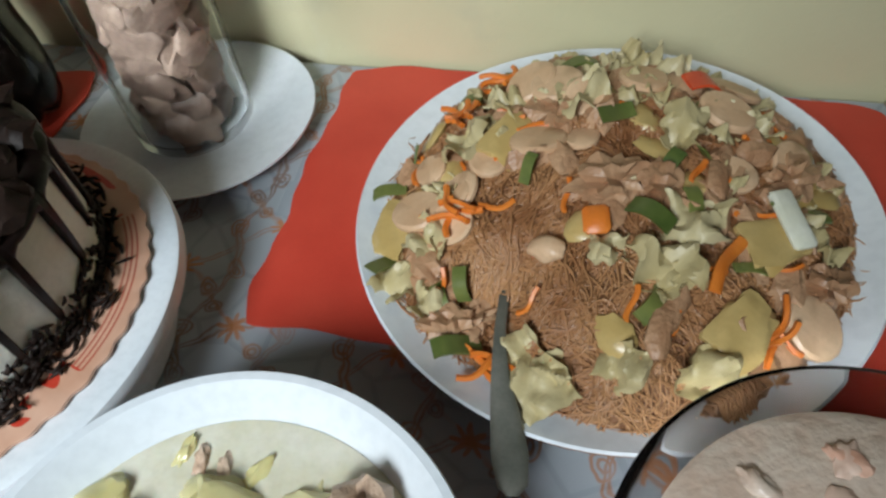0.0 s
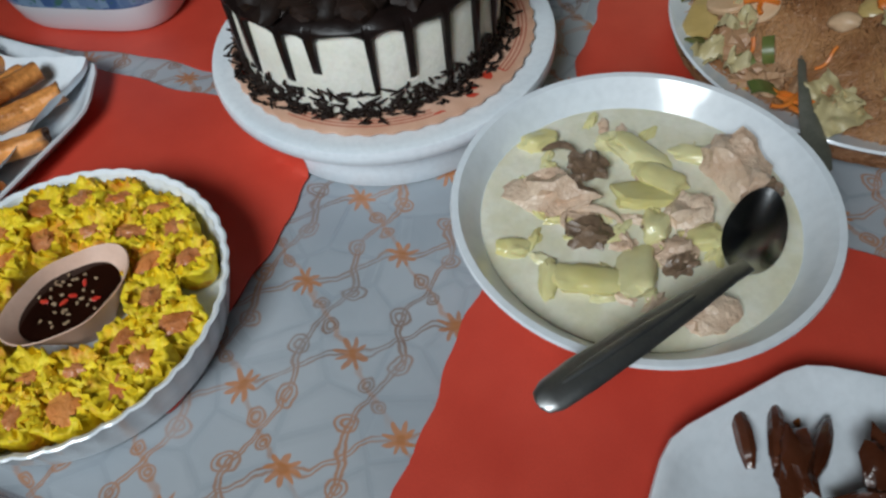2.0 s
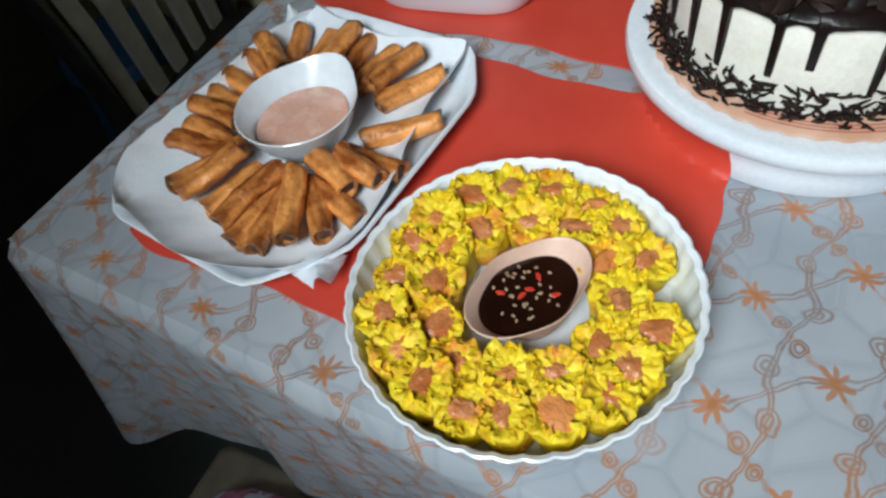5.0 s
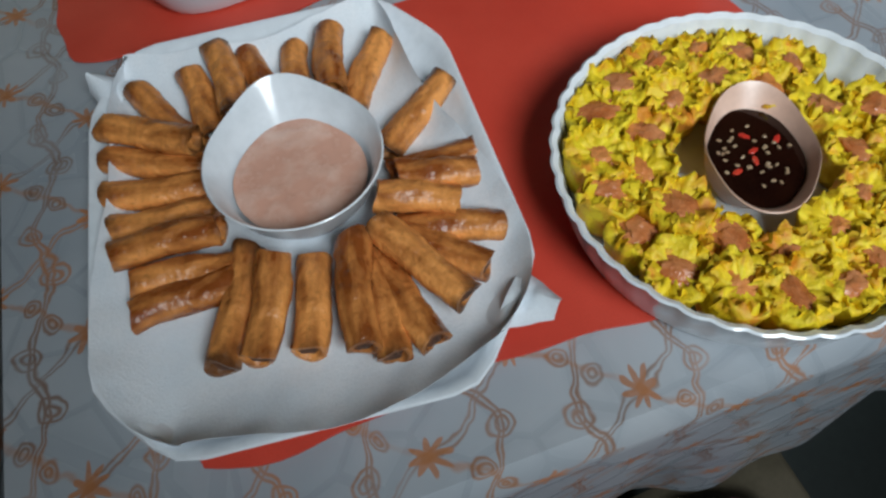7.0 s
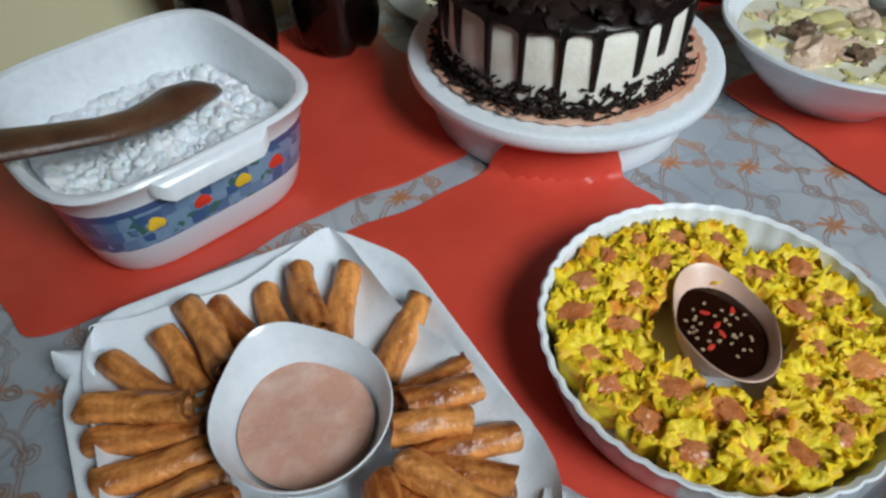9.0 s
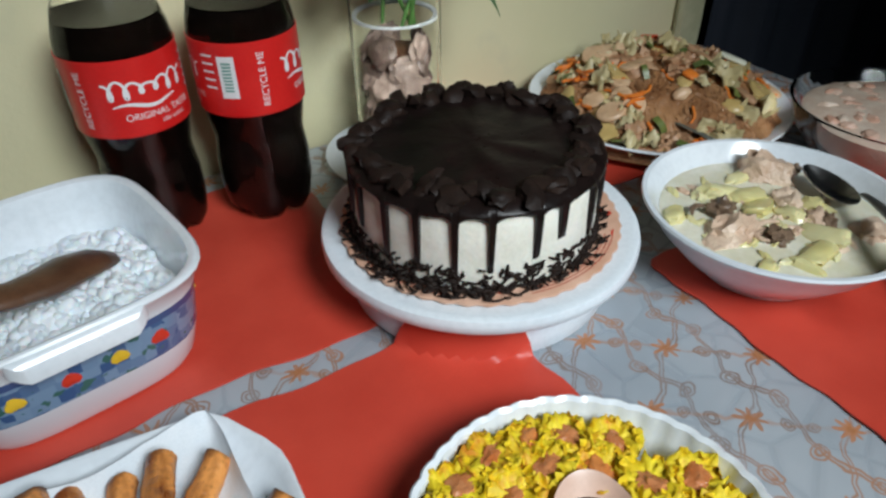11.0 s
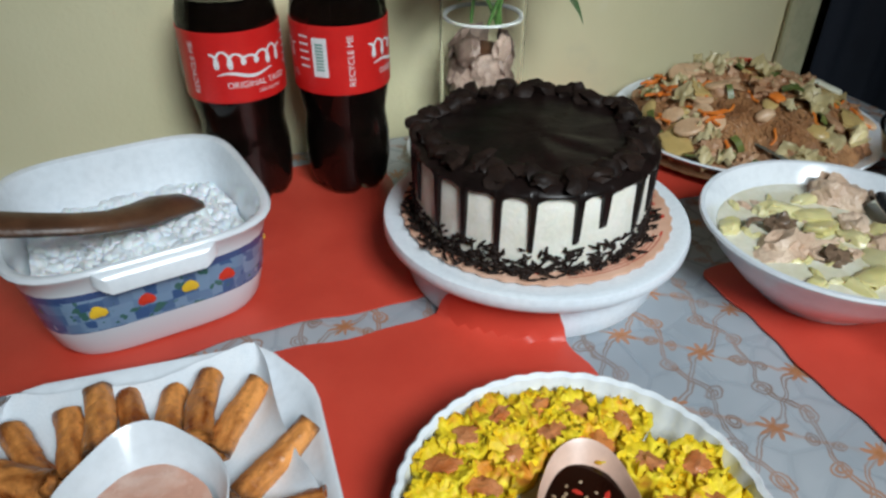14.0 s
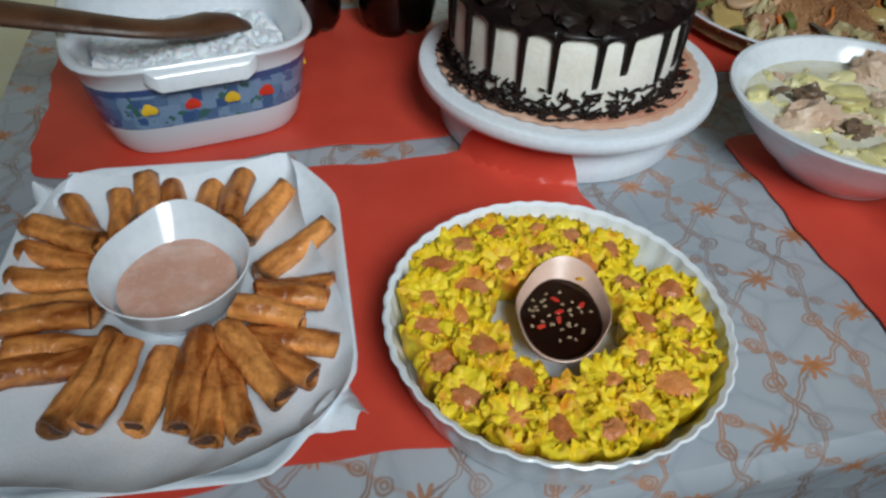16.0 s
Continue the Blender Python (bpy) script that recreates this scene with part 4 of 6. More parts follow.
glass_bowl = solid("glass_bowl", G().lathe([(0, 0.004), (0.055, 0.004), (0.060, 0.0), (0.066, 0.004), (0.092, 0.030), (0.112, 0.058), (0.121, 0.082), (0.1225, 0.085), (0.120, 0.086), (0.116, 0.082), (0.106, 0.058), (0.086, 0.032), (0.060, 0.010), (0, 0.008)], 96, facet),
                   BOWL_GLASS, "faceted clear glass bowl filled with pink salad", "bowl", m=pose(PX, PY, Z + 0.003))
glass_bowl.visible_shadow = False
salad = thing("macaroni_salad", pose(PX, PY, Z + 0.003), "creamy pink salad with fruit bits in the glass bowl", "salad")
part("cream", G().lathe([(0, 0.0125), (0.055, 0.0125), (0.083, 0.034), (0.101, 0.058), (0.1065, 0.070), (0.100, 0.074), (0.06, 0.077), (0, 0.079)], 64, lambda a, r, z: (r * 0.985, z + (0.003 * noise.noise(Vector((math.cos(a) * r * 40, math.sin(a) * r * 40, 0))) if z > 0.072 else 0))), PINK_CREAM, salad)
for k in range(46):
    a, r = rng.uniform(0, 6.28), 0.092 * math.sqrt(rng.random())
    part("fruit_bit", G().blob((rng.uniform(.006, .012), rng.uniform(.005, .009), 0.004), 0.35, 1.2, k, 3, pose(r * math.cos(a), r * math.sin(a), 0.0755, 0, 0, rng.uniform(0, 180))), rng.choice((FRUIT, PINK_CREAM, FRUIT)), salad)


# ---- eight-sided trays ----
def tray(name, outline, m, label, h=0.022):
    """A shallow tray with cut corners, a flared wall and a rounded lip."""
    n = len(outline)
    c = Vector((sum(p[0] for p in outline) / n, sum(p[1] for p in outline) / n))
    pts = []
    for i in range(n):
        p0, p1, p2 = Vector(outline[i - 1]), Vector(outline[i]), Vector(outline[(i + 1) % n])
        a, b = p1 + (p0 - p1).normalized() * 0.016, p1 + (p2 - p1).normalized() * 0.016
        pts += [a, a * 0.25 + p1 * 0.5 + b * 0.25, b]

    def ring(inset, z):
        return [((p + (c - p).normalized() * inset).x, (p + (c - p).normalized() * inset).y, z) for p in pts]
    g = G().loft([ring(0.030, 0.0), ring(0.022, 0.001), ring(0.006, h - 0.006), ring(0.0, h - 0.002), ring(0.001, h), ring(0.004, h), ring(0.010, h - 0.006), ring(0.026, 0.006), ring(0.034, 0.004)])
    return solid(name, g, WHITE_CERAMIC, label, "tray", m=m, sharp=50)


tray("serving_tray", [(-0.488, 0.326), (-0.497, 0.130), (-0.558, 0.064), (-0.722, 0.080), (-0.762, 0.135), (-0.746, 0.345), (-0.708, 0.402), (-0.522, 0.389)], pose(0, 0, Z + 0.003),
     "eight-sided white ceramic tray of spring rolls lined with paper")
tray("serving_tray", [(0.061, 0.168), (0.135, 0.244), (0.305, 0.256), (0.352, 0.205), (0.345, 0.035), (0.285, -0.005), (0.105, -0.005), (0.050, 0.045)], pose(0.0, 0.004, Z + 0.003),
     "eight-sided white ceramic tray holding dark glazed meat")


def paper_liner():
    def fn(u, v):
        x, y = -0.744 + 0.234 * u, 0.078 + 0.300 * v
        a, b = abs(2 * u - 1), abs(2 * v - 1)
        rise = 0.020 * max(a ** 7, b ** 9)
        cr = 0.0045 * noise.noise(Vector((u * 6, v * 7, 2))) + 0.002 * noise.noise(Vector((u * 16, v * 18, 5)))
        x += 0.012 * math.sin(v * 6) * (1 if u > 0.5 else -1) * a ** 4 - 0.03 * (a * b) ** 6 * (1 if u > 0.5 else -1)
        y += 0.010 * math.sin(u * 7 + 1) * b ** 4
        tip = (max(0.0, 2 * u - 1) * max(0.0, 2 * v - 1)) ** 5
        return (x + 0.016 * tip, y - 0.006 * tip, 0.008 + rise + 0.003 * tip + cr * (0.4 + rise * 30))
    o = thing("paper_towel", pose(0, 0, Z + 0.003), "crumpled white paper towel lining the spring roll tray", "paper towel")
    part("paper_sheet", G().slab(44, 56, fn, 0.0006), PAPER, o)
    # loose torn corners that stand over the lip
    for cx, cy, rz in ((-0.514, 0.106, -45), (-0.726, 0.366, 140)):
        part("torn_corner", G().slab(8, 8, lambda u, v: ((u - .5) * 0.046 * (1 - 0.7 * v), v * 0.030 - 0.012, 0.021 + 0.010 * v - 0.012 * (u - .5) ** 2 * 4 + 0.003 * noise.noise(Vector((u * 5, v * 5, cx * 9)))), 0.0006, pose(cx, cy, 0, 0, 0, rz - 90)), PAPER, o)
    return o


paper_liner()


def dip_dish(name, cx, cy, r, h, spout, material, sauce, label, sauce_label, group, z0, level=0.62, point=0.30, second=0.0, power=9):
    """A small round dish drawn out into a pouring lip; second: a smaller point on the other side."""
    def rf(a, rr, z):
        k = math.cos(a - spout)
        k2 = math.cos(a - spout - math.pi)
        pull = point * max(0, k) ** power + second * max(0, k2) ** power
        t = max(0, min(1, z / h)) ** 1.5
        return (rr * (1 + pull * t), z + 0.10 * h * max(0, k) ** 9 * t)
    o = solid(name, G().lathe([(0, 0.002), (r * .55, 0.002), (r * .60, 0), (r * .66, 0.003), (r * .86, h * .5), (r * .97, h * .92), (r, h), (r * .985, h * 1.02), (r * .95, h * .96), (r * .82, h * .5), (r * .6, h * .18), (0, h * .14)], 64, rf),
              material, label, "dip dish", group=group, m=pose(cx, cy, z0))
    rl = r * (0.60 + 0.34 * level)
    s = thing(sauce[0], pose(cx, cy, z0), sauce_label, "sauce")
    part("sauce_surface", G().lathe([(0, h * level + 0.0006), (rl * .6, h * level + 0.0006), (rl, h * level), (rl * 1.0, h * level - 0.001)], 48, lambda a, rr, z: (rr * (1 + point * 0.75 * max(0, math.cos(a - spout)) ** power + 0.75 * second * max(0, -math.cos(a - spout)) ** power), z + 0.0012 * noise.noise(Vector((math.cos(a) * rr * 60, math.sin(a) * rr * 60, 0))))), sauce[1], s)
    return o, s, rl, h * level


dip_dish("dip_dish", -0.617, 0.232, 0.0555, 0.042, radians(88), WHITE_CERAMIC, ("pink_dip", MAYO), "white ceramic dip dish with a pouring lip", "pale pink mayonnaise dip in the white dish", "dip dishes", Z + 0.012, 0.50, 0.20)
_, soy, srl, slev = dip_dish("dip_dish", -0.352, 0.138, 0.0335, 0.036, radians(65), PEACH_PLASTIC, ("soy_dip", SOY), "small peach plastic dip dish with pointed lips", "dark soy dip with chopped garlic and chili", "dip dishes", Z + 0.012, 0.74, 0.50, 0.44, 4)
for k in range(40):
    a, r = rng.uniform(0, 6.28), srl * 0.85 * math.sqrt(rng.random())
    chili = k % 9 == 0
    part("chili_bit" if chili else "garlic_bit", G().blob((0.0018, 0.0012, 0.0008) if not chili else (0.0042, 0.0020, 0.001), 0.3, 1, k, 1, pose(r * math.cos(a), r * math.sin(a), slev + 0.0012, 0, 0, rng.uniform(0, 180))), CHILI if chili else GARLIC, soy)


# ---- spring rolls ----
def roll_mesh(seed, length, r=0.0107):
    """A wrapped tube of thin pastry: flat open ends, an overlap seam and blistered skin."""
    rings, n, seg = [], 18, 20
    for i in range(n + 1):
        t = i / n
        x = -length / 2 + length * t
        bx, bz = 0.0015 * math.sin(t * 5 + seed), 0.0009 * math.cos(t * 6 + seed)
        k = 0.94 + 0.06 * math.sin(math.pi * min(1, 0.2 + t)) + 0.05 * noise.noise(Vector((t * 4, seed * 1.7, 0)))
        ring = []
        for j in range(seg):
            a = 2 * math.pi * j / seg
            q = r * k * (1 + 0.10 * noise.noise(Vector((t * 5, math.cos(a) * 1.6 + seed, math.sin(a) * 1.6))) + 0.05 * noise.noise(Vector((t * 17, math.cos(a) * 3.5, math.sin(a) * 3.5 + seed))))
            q *= 1 + 0.11 * max(0.0, 1 - ((a - 0.6 - 0.5 * t - seed) % (2 * math.pi)) / 1.5)
            ring.append((x + (0.0016 * math.sin(2 * a + seed) if i in (0, n) else 0), bx + q * math.cos(a), bz + 0.92 * q * math.sin(a)))
        rings.append(ring)
    g = G().loft(rings, False)

    # the open ends, turned in to a hollow
    for e, way in ((0, 1), (n, -1)):
        outer = rings[e]
        c = Vector((sum(p[0] for p in outer) / seg, sum(p[1] for p in outer) / seg, sum(p[2] for p in outer) / seg))
        lip = [tuple(c + (Vector(p) - c) * 0.72) for p in outer]
        deep = [tuple(c + (Vector(p) - c) * 0.55 + Vector((0.005 * way, 0, 0))) for p in outer]
        g.loft([outer, lip, deep], False)
    return g


def roll_end(seed, length, r=0.0107):
    """Browned filling and pastry at the outer end."""
    g = G().blob((0.0030, r * 0.66, r * 0.60), 0.4, 2, seed, 2, pose(length / 2 - 0.0035, 0, 0))
    return g


# outer end, inner end, and the layer in which each lies
ROLLS = [(-0.712, 0.357, -0.680, 0.297, 0), (-0.673, 0.360, -0.664, 0.300, 0), (-0.649, 0.370, -0.645, 0.300, 1), (-0.628, 0.367, -0.624, 0.305, 0), (-0.594, 0.358, -0.606, 0.300, 0), (-0.567, 0.355, -0.580, 0.295, 1),
         (-0.533, 0.343, -0.568, 0.288, 0), (-0.503, 0.287, -0.556, 0.242, 0), (-0.504, 0.217, -0.560, 0.220, 0), (-0.512, 0.194, -0.575, 0.213, 1), (-0.508, 0.156, -0.566, 0.180, 0), (-0.530, 0.178, -0.588, 0.203, 1), (-0.527, 0.134, -0.575, 0.176, 0)]
ROLLS_B = [(-0.547, 0.114, -0.581, 0.172, 1), (-0.573, 0.098, -0.588, 0.165, 0), (-0.613, 0.105, -0.595, 0.186, 1), (-0.598, 0.098, -0.590, 0.166, 0), (-0.642, 0.118, -0.620, 0.185, 0), (-0.667, 0.118, -0.641, 0.188, 1), (-0.688, 0.124, -0.660, 0.200, 0),
           (-0.733, 0.174, -0.676, 0.180, 0), (-0.731, 0.198, -0.672, 0.190, 0), (-0.737, 0.217, -0.666, 0.207, 1), (-0.739, 0.243, -0.672, 0.232, 0), (-0.741, 0.270, -0.674, 0.256, 0), (-0.738, 0.300, -0.676, 0.274, 0), (-0.734, 0.320, -0.678, 0.285, 1)]
for k, (x0, y0, x1, y1, layer) in enumerate(ROLLS + ROLLS_B):
    gap = 0.059 + 0.006 * layer - math.hypot(x1 + 0.616, y1 - 0.231)
    if gap > 0:
        d = math.hypot(x0 - x1, y0 - y1)
        x1, y1 = x1 + (x0 - x1) * gap / d, y1 + (y0 - y1) * gap / d
    length = max(0.050, min(0.084, math.hypot(x1 - x0, y1 - y0) + 0.004))
    ang = math.degrees(math.atan2(y0 - y1, x0 - x1))
    ux, uy = math.cos(radians(ang)), math.sin(radians(ang))
    o = thing("spring_roll", pose(x0 - ux * length / 2, y0 - uy * length / 2, Z + 0.0215 + 0.0125 * layer, 0, 4 if layer else -2, ang), "golden brown fried spring roll lying on other rolls" if layer else "golden brown fried spring roll on white paper", "spring roll", "spring rolls on the tray")
    part("skin", roll_mesh(k, length), ROLL, o)
    part("end", roll_end(k, length), ROLL_END, o, "dark browned open end")

# ---- dumplings ----
SX, SY = -0.357, 0.137


def flute(a, r, z):
    return (r * (1 + (0.014 * abs(math.cos(21 * a)) if z > 0.004 and r > 0.098 else 0)), z)


solid("fluted_dish", G().lathe([(0, 0.004), (0.10, 0.004), (0.104, 0), (0.108, 0.002), (0.114, 0.024), (0.1185, 0.042), (0.1200, 0.0445), (0.1185, 0.0455), (0.1150, 0.043), (0.1105, 0.024), (0.104, 0.010), (0, 0.009)], 168, flute),
      WHITE_CERAMIC, "round white fluted ceramic baking dish of dumplings", "baking dish", m=pose(SX, SY, Z + 0.003))


def dumpling_meshes(seed):
    g = G()
    n = 44
    ph = seed * 1.7

    def rf(a, r, z):
        k = 1 + (0.16 * noise.noise(Vector((math.cos(a) * 1.6, math.sin(a) * 1.6, ph))) + 0.16 * noise.noise(Vector((math.cos(a) * 4.5, math.sin(a) * 4.5, ph + 9)))) * (z / 0.03)
        return (r * k, z + (0.0050 * noise.noise(Vector((math.cos(a) * 2.4, math.sin(a) * 2.4, ph + 3))) + 0.0075 * noise.noise(Vector((math.cos(a) * 8 * r / 0.018, math.sin(a) * 8 * r / 0.018, ph + 5)))) * (r / 0.018) * (1 if z > 0.022 else 0))
    g.lathe([(0, 0), (0.0135, 0.0), (0.0165, 0.006), (0.0172, 0.016), (0.0186, 0.0245), (0.0194, 0.0275), (0.0182, 0.0292), (0.0150, 0.0285), (0.0120, 0.0280), (0.0095, 0.0268), (0, 0.0262)], n, rf)
    top = G().blob((0.0112, 0.0086, 0.0040), 0.48, 1.3, seed, 3, pose(0, 0, 0.0264))
    return g.mesh("wrapper", WRAPPER, True, 0), top.mesh("filling", FILLING), G().blob((0.0112, 0.0086, 0.0040), 0.48, 1.3, seed, 3, pose(0, 0, 0.0264)).mesh("filling", FILLING_ORANGE)


KINDS = [dumpling_meshes(s) for s in range(9)]
FOLDS = []
for s in range(7):
    fr = random.Random(s)
    w, h, tw = fr.uniform(0.0044, 0.0066), fr.uniform(0.0055, 0.0090), fr.uniform(-0.5, 0.5)
    FOLDS.append(G().slab(5, 5, lambda u, v: ((u - .5) * 2 * w * (1 - 0.45 * v * v), 0.0035 * v * v + 0.0022 * math.sin(u * 6 + s), h * v + tw * (u - .5) * 0.006 * v), 0.0008).mesh("wrapper_fold", WRAPPER))


def dumpling(x, y, k):
    o = thing("dumpling", pose(x, y, Z + 0.0125, rng.uniform(-7, 7), rng.uniform(-7, 7), rng.uniform(0, 360)), "steamed dumpling in a yellow wrapper with pink filling", "dumpling", "dumplings in the dish")
    sc = rng.uniform(0.98, 1.12)
    w = new("wrapper", KINDS[k % 9][0])
    w.parent, w.scale = o, (sc, sc, sc * rng.uniform(0.95, 1.1))
    for i in range(8):
        q = new("wrapper_fold", FOLDS[(i * 3 + k) % 7])
        q.parent = w
        q.matrix_local = pose(0, 0, 0.0240, 0, 0, 45 * i + rng.uniform(-14, 14)) @ pose(0, -0.0150 - rng.uniform(0, 0.002), 0, rng.uniform(-5, 45), 0, rng.uniform(-25, 25))
    f = new("filling", KINDS[(k * 4) % 9][2 if k % 4 == 3 else 1])
    f.parent, f.scale = o, (sc * rng.uniform(0.75, 1.2), sc * rng.uniform(0.7, 1.15), sc)
    f.location, f.rotation_euler = (rng.uniform(-0.002, 0.002), rng.uniform(-0.002, 0.002), 0), (0, 0, rng.uniform(0, 6.28))


kd = 0
for count, rad, ph in ((19, 0.0915, 0.1), (12, 0.0635, 0.3)):
    for i in range(count):
        a = ph + 2 * math.pi * i / count
        if rad > 0.09 and 0.42 < a < 0.75:
            continue
        dumpling(SX + rad * math.cos(a) + rng.uniform(-.002, .002), SY + rad * math.sin(a) + rng.uniform(-.002, .002), kd)
        kd += 1

# ---- cake on its stand ----
CX, CY = STAND
stand = thing("cake_stand", pose(CX, CY, Z + 0.001), "round white plastic cake stand on the tablecloth", "cake stand")
part("foot", G().lathe([(0, 0.004), (0.115, 0.004), (0.119, 0), (0.126, 0.0), (0.128, 0.003), (0.1265, 0.020), (0.1245, 0.040), (0.1245, 0.0458), (0, 0.0458)], 128), WHITE_PLASTIC, stand)
part("plate", G().lathe([(0, 0.046), (0.138, 0.046), (0.148, 0.0480), (0.1525, 0.053), (0.1530, 0.060), (0.1515, 0.0645), (0.148, 0.0655), (0.142, 0.0645), (0, 0.064)], 128), WHITE_PLASTIC, stand)
BZ = Z + 0.0665
solid("cake_board", G().lathe([(0, 0.0), (0.131, 0.0), (0.1335, 0.0008), (0.1335, 0.0030), (0.131, 0.0038), (0, 0.0038)], 270, lambda a, r, z: (r * (1 + (0.008 * math.cos(45 * a) if r > 0.13 else 0)), z)),
      BOARD, "peach scalloped cake board with red printed rings", "cake board", m=pose(CX, CY, BZ))


def cake():
    zc, R, H = BZ + 0.004, 0.1125, 0.079
    o = thing("chocolate_cake", pose(CX - 0.008, CY - 0.002, zc), "round white frosted cake with dripping dark chocolate glaze", "cake")
    part("frosting", G().lathe([(0, 0.0), (R, 0.0), (R + 0.001, 0.01), (R, 0.04), (R - 0.001, H - 0.008), (R - 0.006, H - 0.001), (0, H)], 120, lambda a, r, z: (r * (1 + 0.006 * noise.noise(Vector((math.cos(a) * 5, math.sin(a) * 5, z * 40)))), z)), FROSTING, o)
    # glaze: a cap whose hem runs down in narrow drips between rounded arches
    nd, seg = 22, 1300
    drips = []
    for k in range(nd):
        drips.append((2 * math.pi * (k + rng.uniform(-0.18, 0.18)) / nd, rng.choice((0.040, 0.052, 0.060, 0.066, 0.071)), rng.uniform(0.021, 0.031)))

    def hem(a):
        d = 0.004 + 0.0015 * math.sin(7 * a) + 0.001 * math.sin(17 * a)
        for c, ln, w in drips:
            q = abs((a - c + math.pi) % (2 * math.pi) - math.pi)
            core = max(0.0, 1 - (q / w) ** 4) if q < w else 0.0
            p_ = max(0.0, 1 - q / 0.125)
            skirt_ = 0.014 * (1 - math.sqrt(max(0.0, 1 - p_ * p_)))
            d = max(d, ln * min(1.0, core * 2.2), 0.004 + skirt_)
        return d
    rows = [(0.0, 0.004), (0.15, 0.004), (0.30, 0.004), (0.45, 0.0038), (0.60, 0.0036), (0.75, 0.0034), (0.88, 0.0034), (0.95, 0.0032), (0.99, 0.001)]
    vs, fs = [], []
    for i in range(seg):
        a = 2 * math.pi * i / seg
        h = hem(a)
        c, s = math.cos(a), math.sin(a)
        col = []
        for q, dz in rows[1:]:
            w = 0.0022 * noise.noise(Vector((c * q * 5, s * q * 5, 0)))
            col.append((R * q * c, R * q * s, H + dz + w))
        for t in (0.0, 0.25, 0.5, 0.75, 0.9, 1.0):
            rr = R + 0.0030 + 0.0012 * math.sin(math.pi * min(1, t * 1.1)) - (0.0035 if t == 1.0 else 0)
            col.append((rr * c, rr * s, H - 0.002 - h * t))
        vs += col
    m_ = len(rows) - 1 + 6
    for i in range(seg):
        j = (i + 1) % seg
        for t in range(m_ - 1):
            fs.append((i * m_ + t, i * m_ + t + 1, j * m_ + t + 1, j * m_ + t))
    vs.append((0, 0, H + 0.004))
    for i in range(seg):
        fs.append((len(vs) - 1, i * m_, ((i + 1) % seg) * m_))
    g = G()
    g.add(vs, fs)
    part("glaze", g, CHOCO, o, "shiny dark chocolate glaze", sharp=0)
    # chunks in a wreath on the rim
    for k in range(46):
        a = 2 * math.pi * k / 46 + rng.uniform(-0.05, 0.05)
        r = R - rng.uniform(0.004, 0.022)
        part("chocolate_chunk", G().blob((rng.uniform(.011, .016), rng.uniform(.009, .013), rng.uniform(.006, .0095)), 0.6, 1.3, k, 2, pose(r * math.cos(a), r * math.sin(a), H + 0.006, rng.uniform(-25, 25), rng.uniform(-25, 25), rng.uniform(0, 180))), CHOCO_BITS, o)
    g = G()
    for k in range(1250):
        a = rng.uniform(0, 2 * math.pi)
        low = rng.random()
        if low < 0.62:
            r, z = R + 0.0015 + 0.001 * rng.random(), 0.022 * rng.random() ** 1.8 + 0.002
        else:
            r, z = R + 0.002 + 0.013 * rng.random() ** 2.2, 0.0015 + 0.003 * rng.random()
        ln, d = rng.uniform(0.003, 0.008), rng.uniform(0, 6.28)
        t1, up = Vector((-math.sin(a), math.cos(a), 0)), Vector((0, 0, 1)) if low < 0.62 else Vector((math.cos(a), math.sin(a), 0.1))
        p = Vector((r * math.cos(a), r * math.sin(a), z))
        e = (t1 * math.cos(d) + up * math.sin(d) * 0.7) * ln
        bend = Vector((math.cos(a), math.sin(a), 0.2)) * 0.0012
        pts = [p - e, p + bend, p + e]
        pts = [Vector((q.x, q.y, max(q.z, 0.0008))) for q in pts]
        g.tube(pts, [0.0008, 0.0016, 0.0007], 4)
    tagged(part("chocolate_shavings", g, CHOCO_BITS, o, "short dark chocolate shavings round the foot", sharp=0), kind="stuff")


cake()

# ---- rice dish ----
RX, RY, RROT = -0.610, 0.541, 10.0


def rsq(half, z, n=64, p=4.2, ox=0.0):
    out = []
    for k in range(n):
        a = 2 * math.pi * k / n
        c, s = math.cos(a), math.sin(a)
        r = half / (abs(c) ** p + abs(s) ** p) ** (1 / p)
        out.append((r * c, r * s, z))
    return out


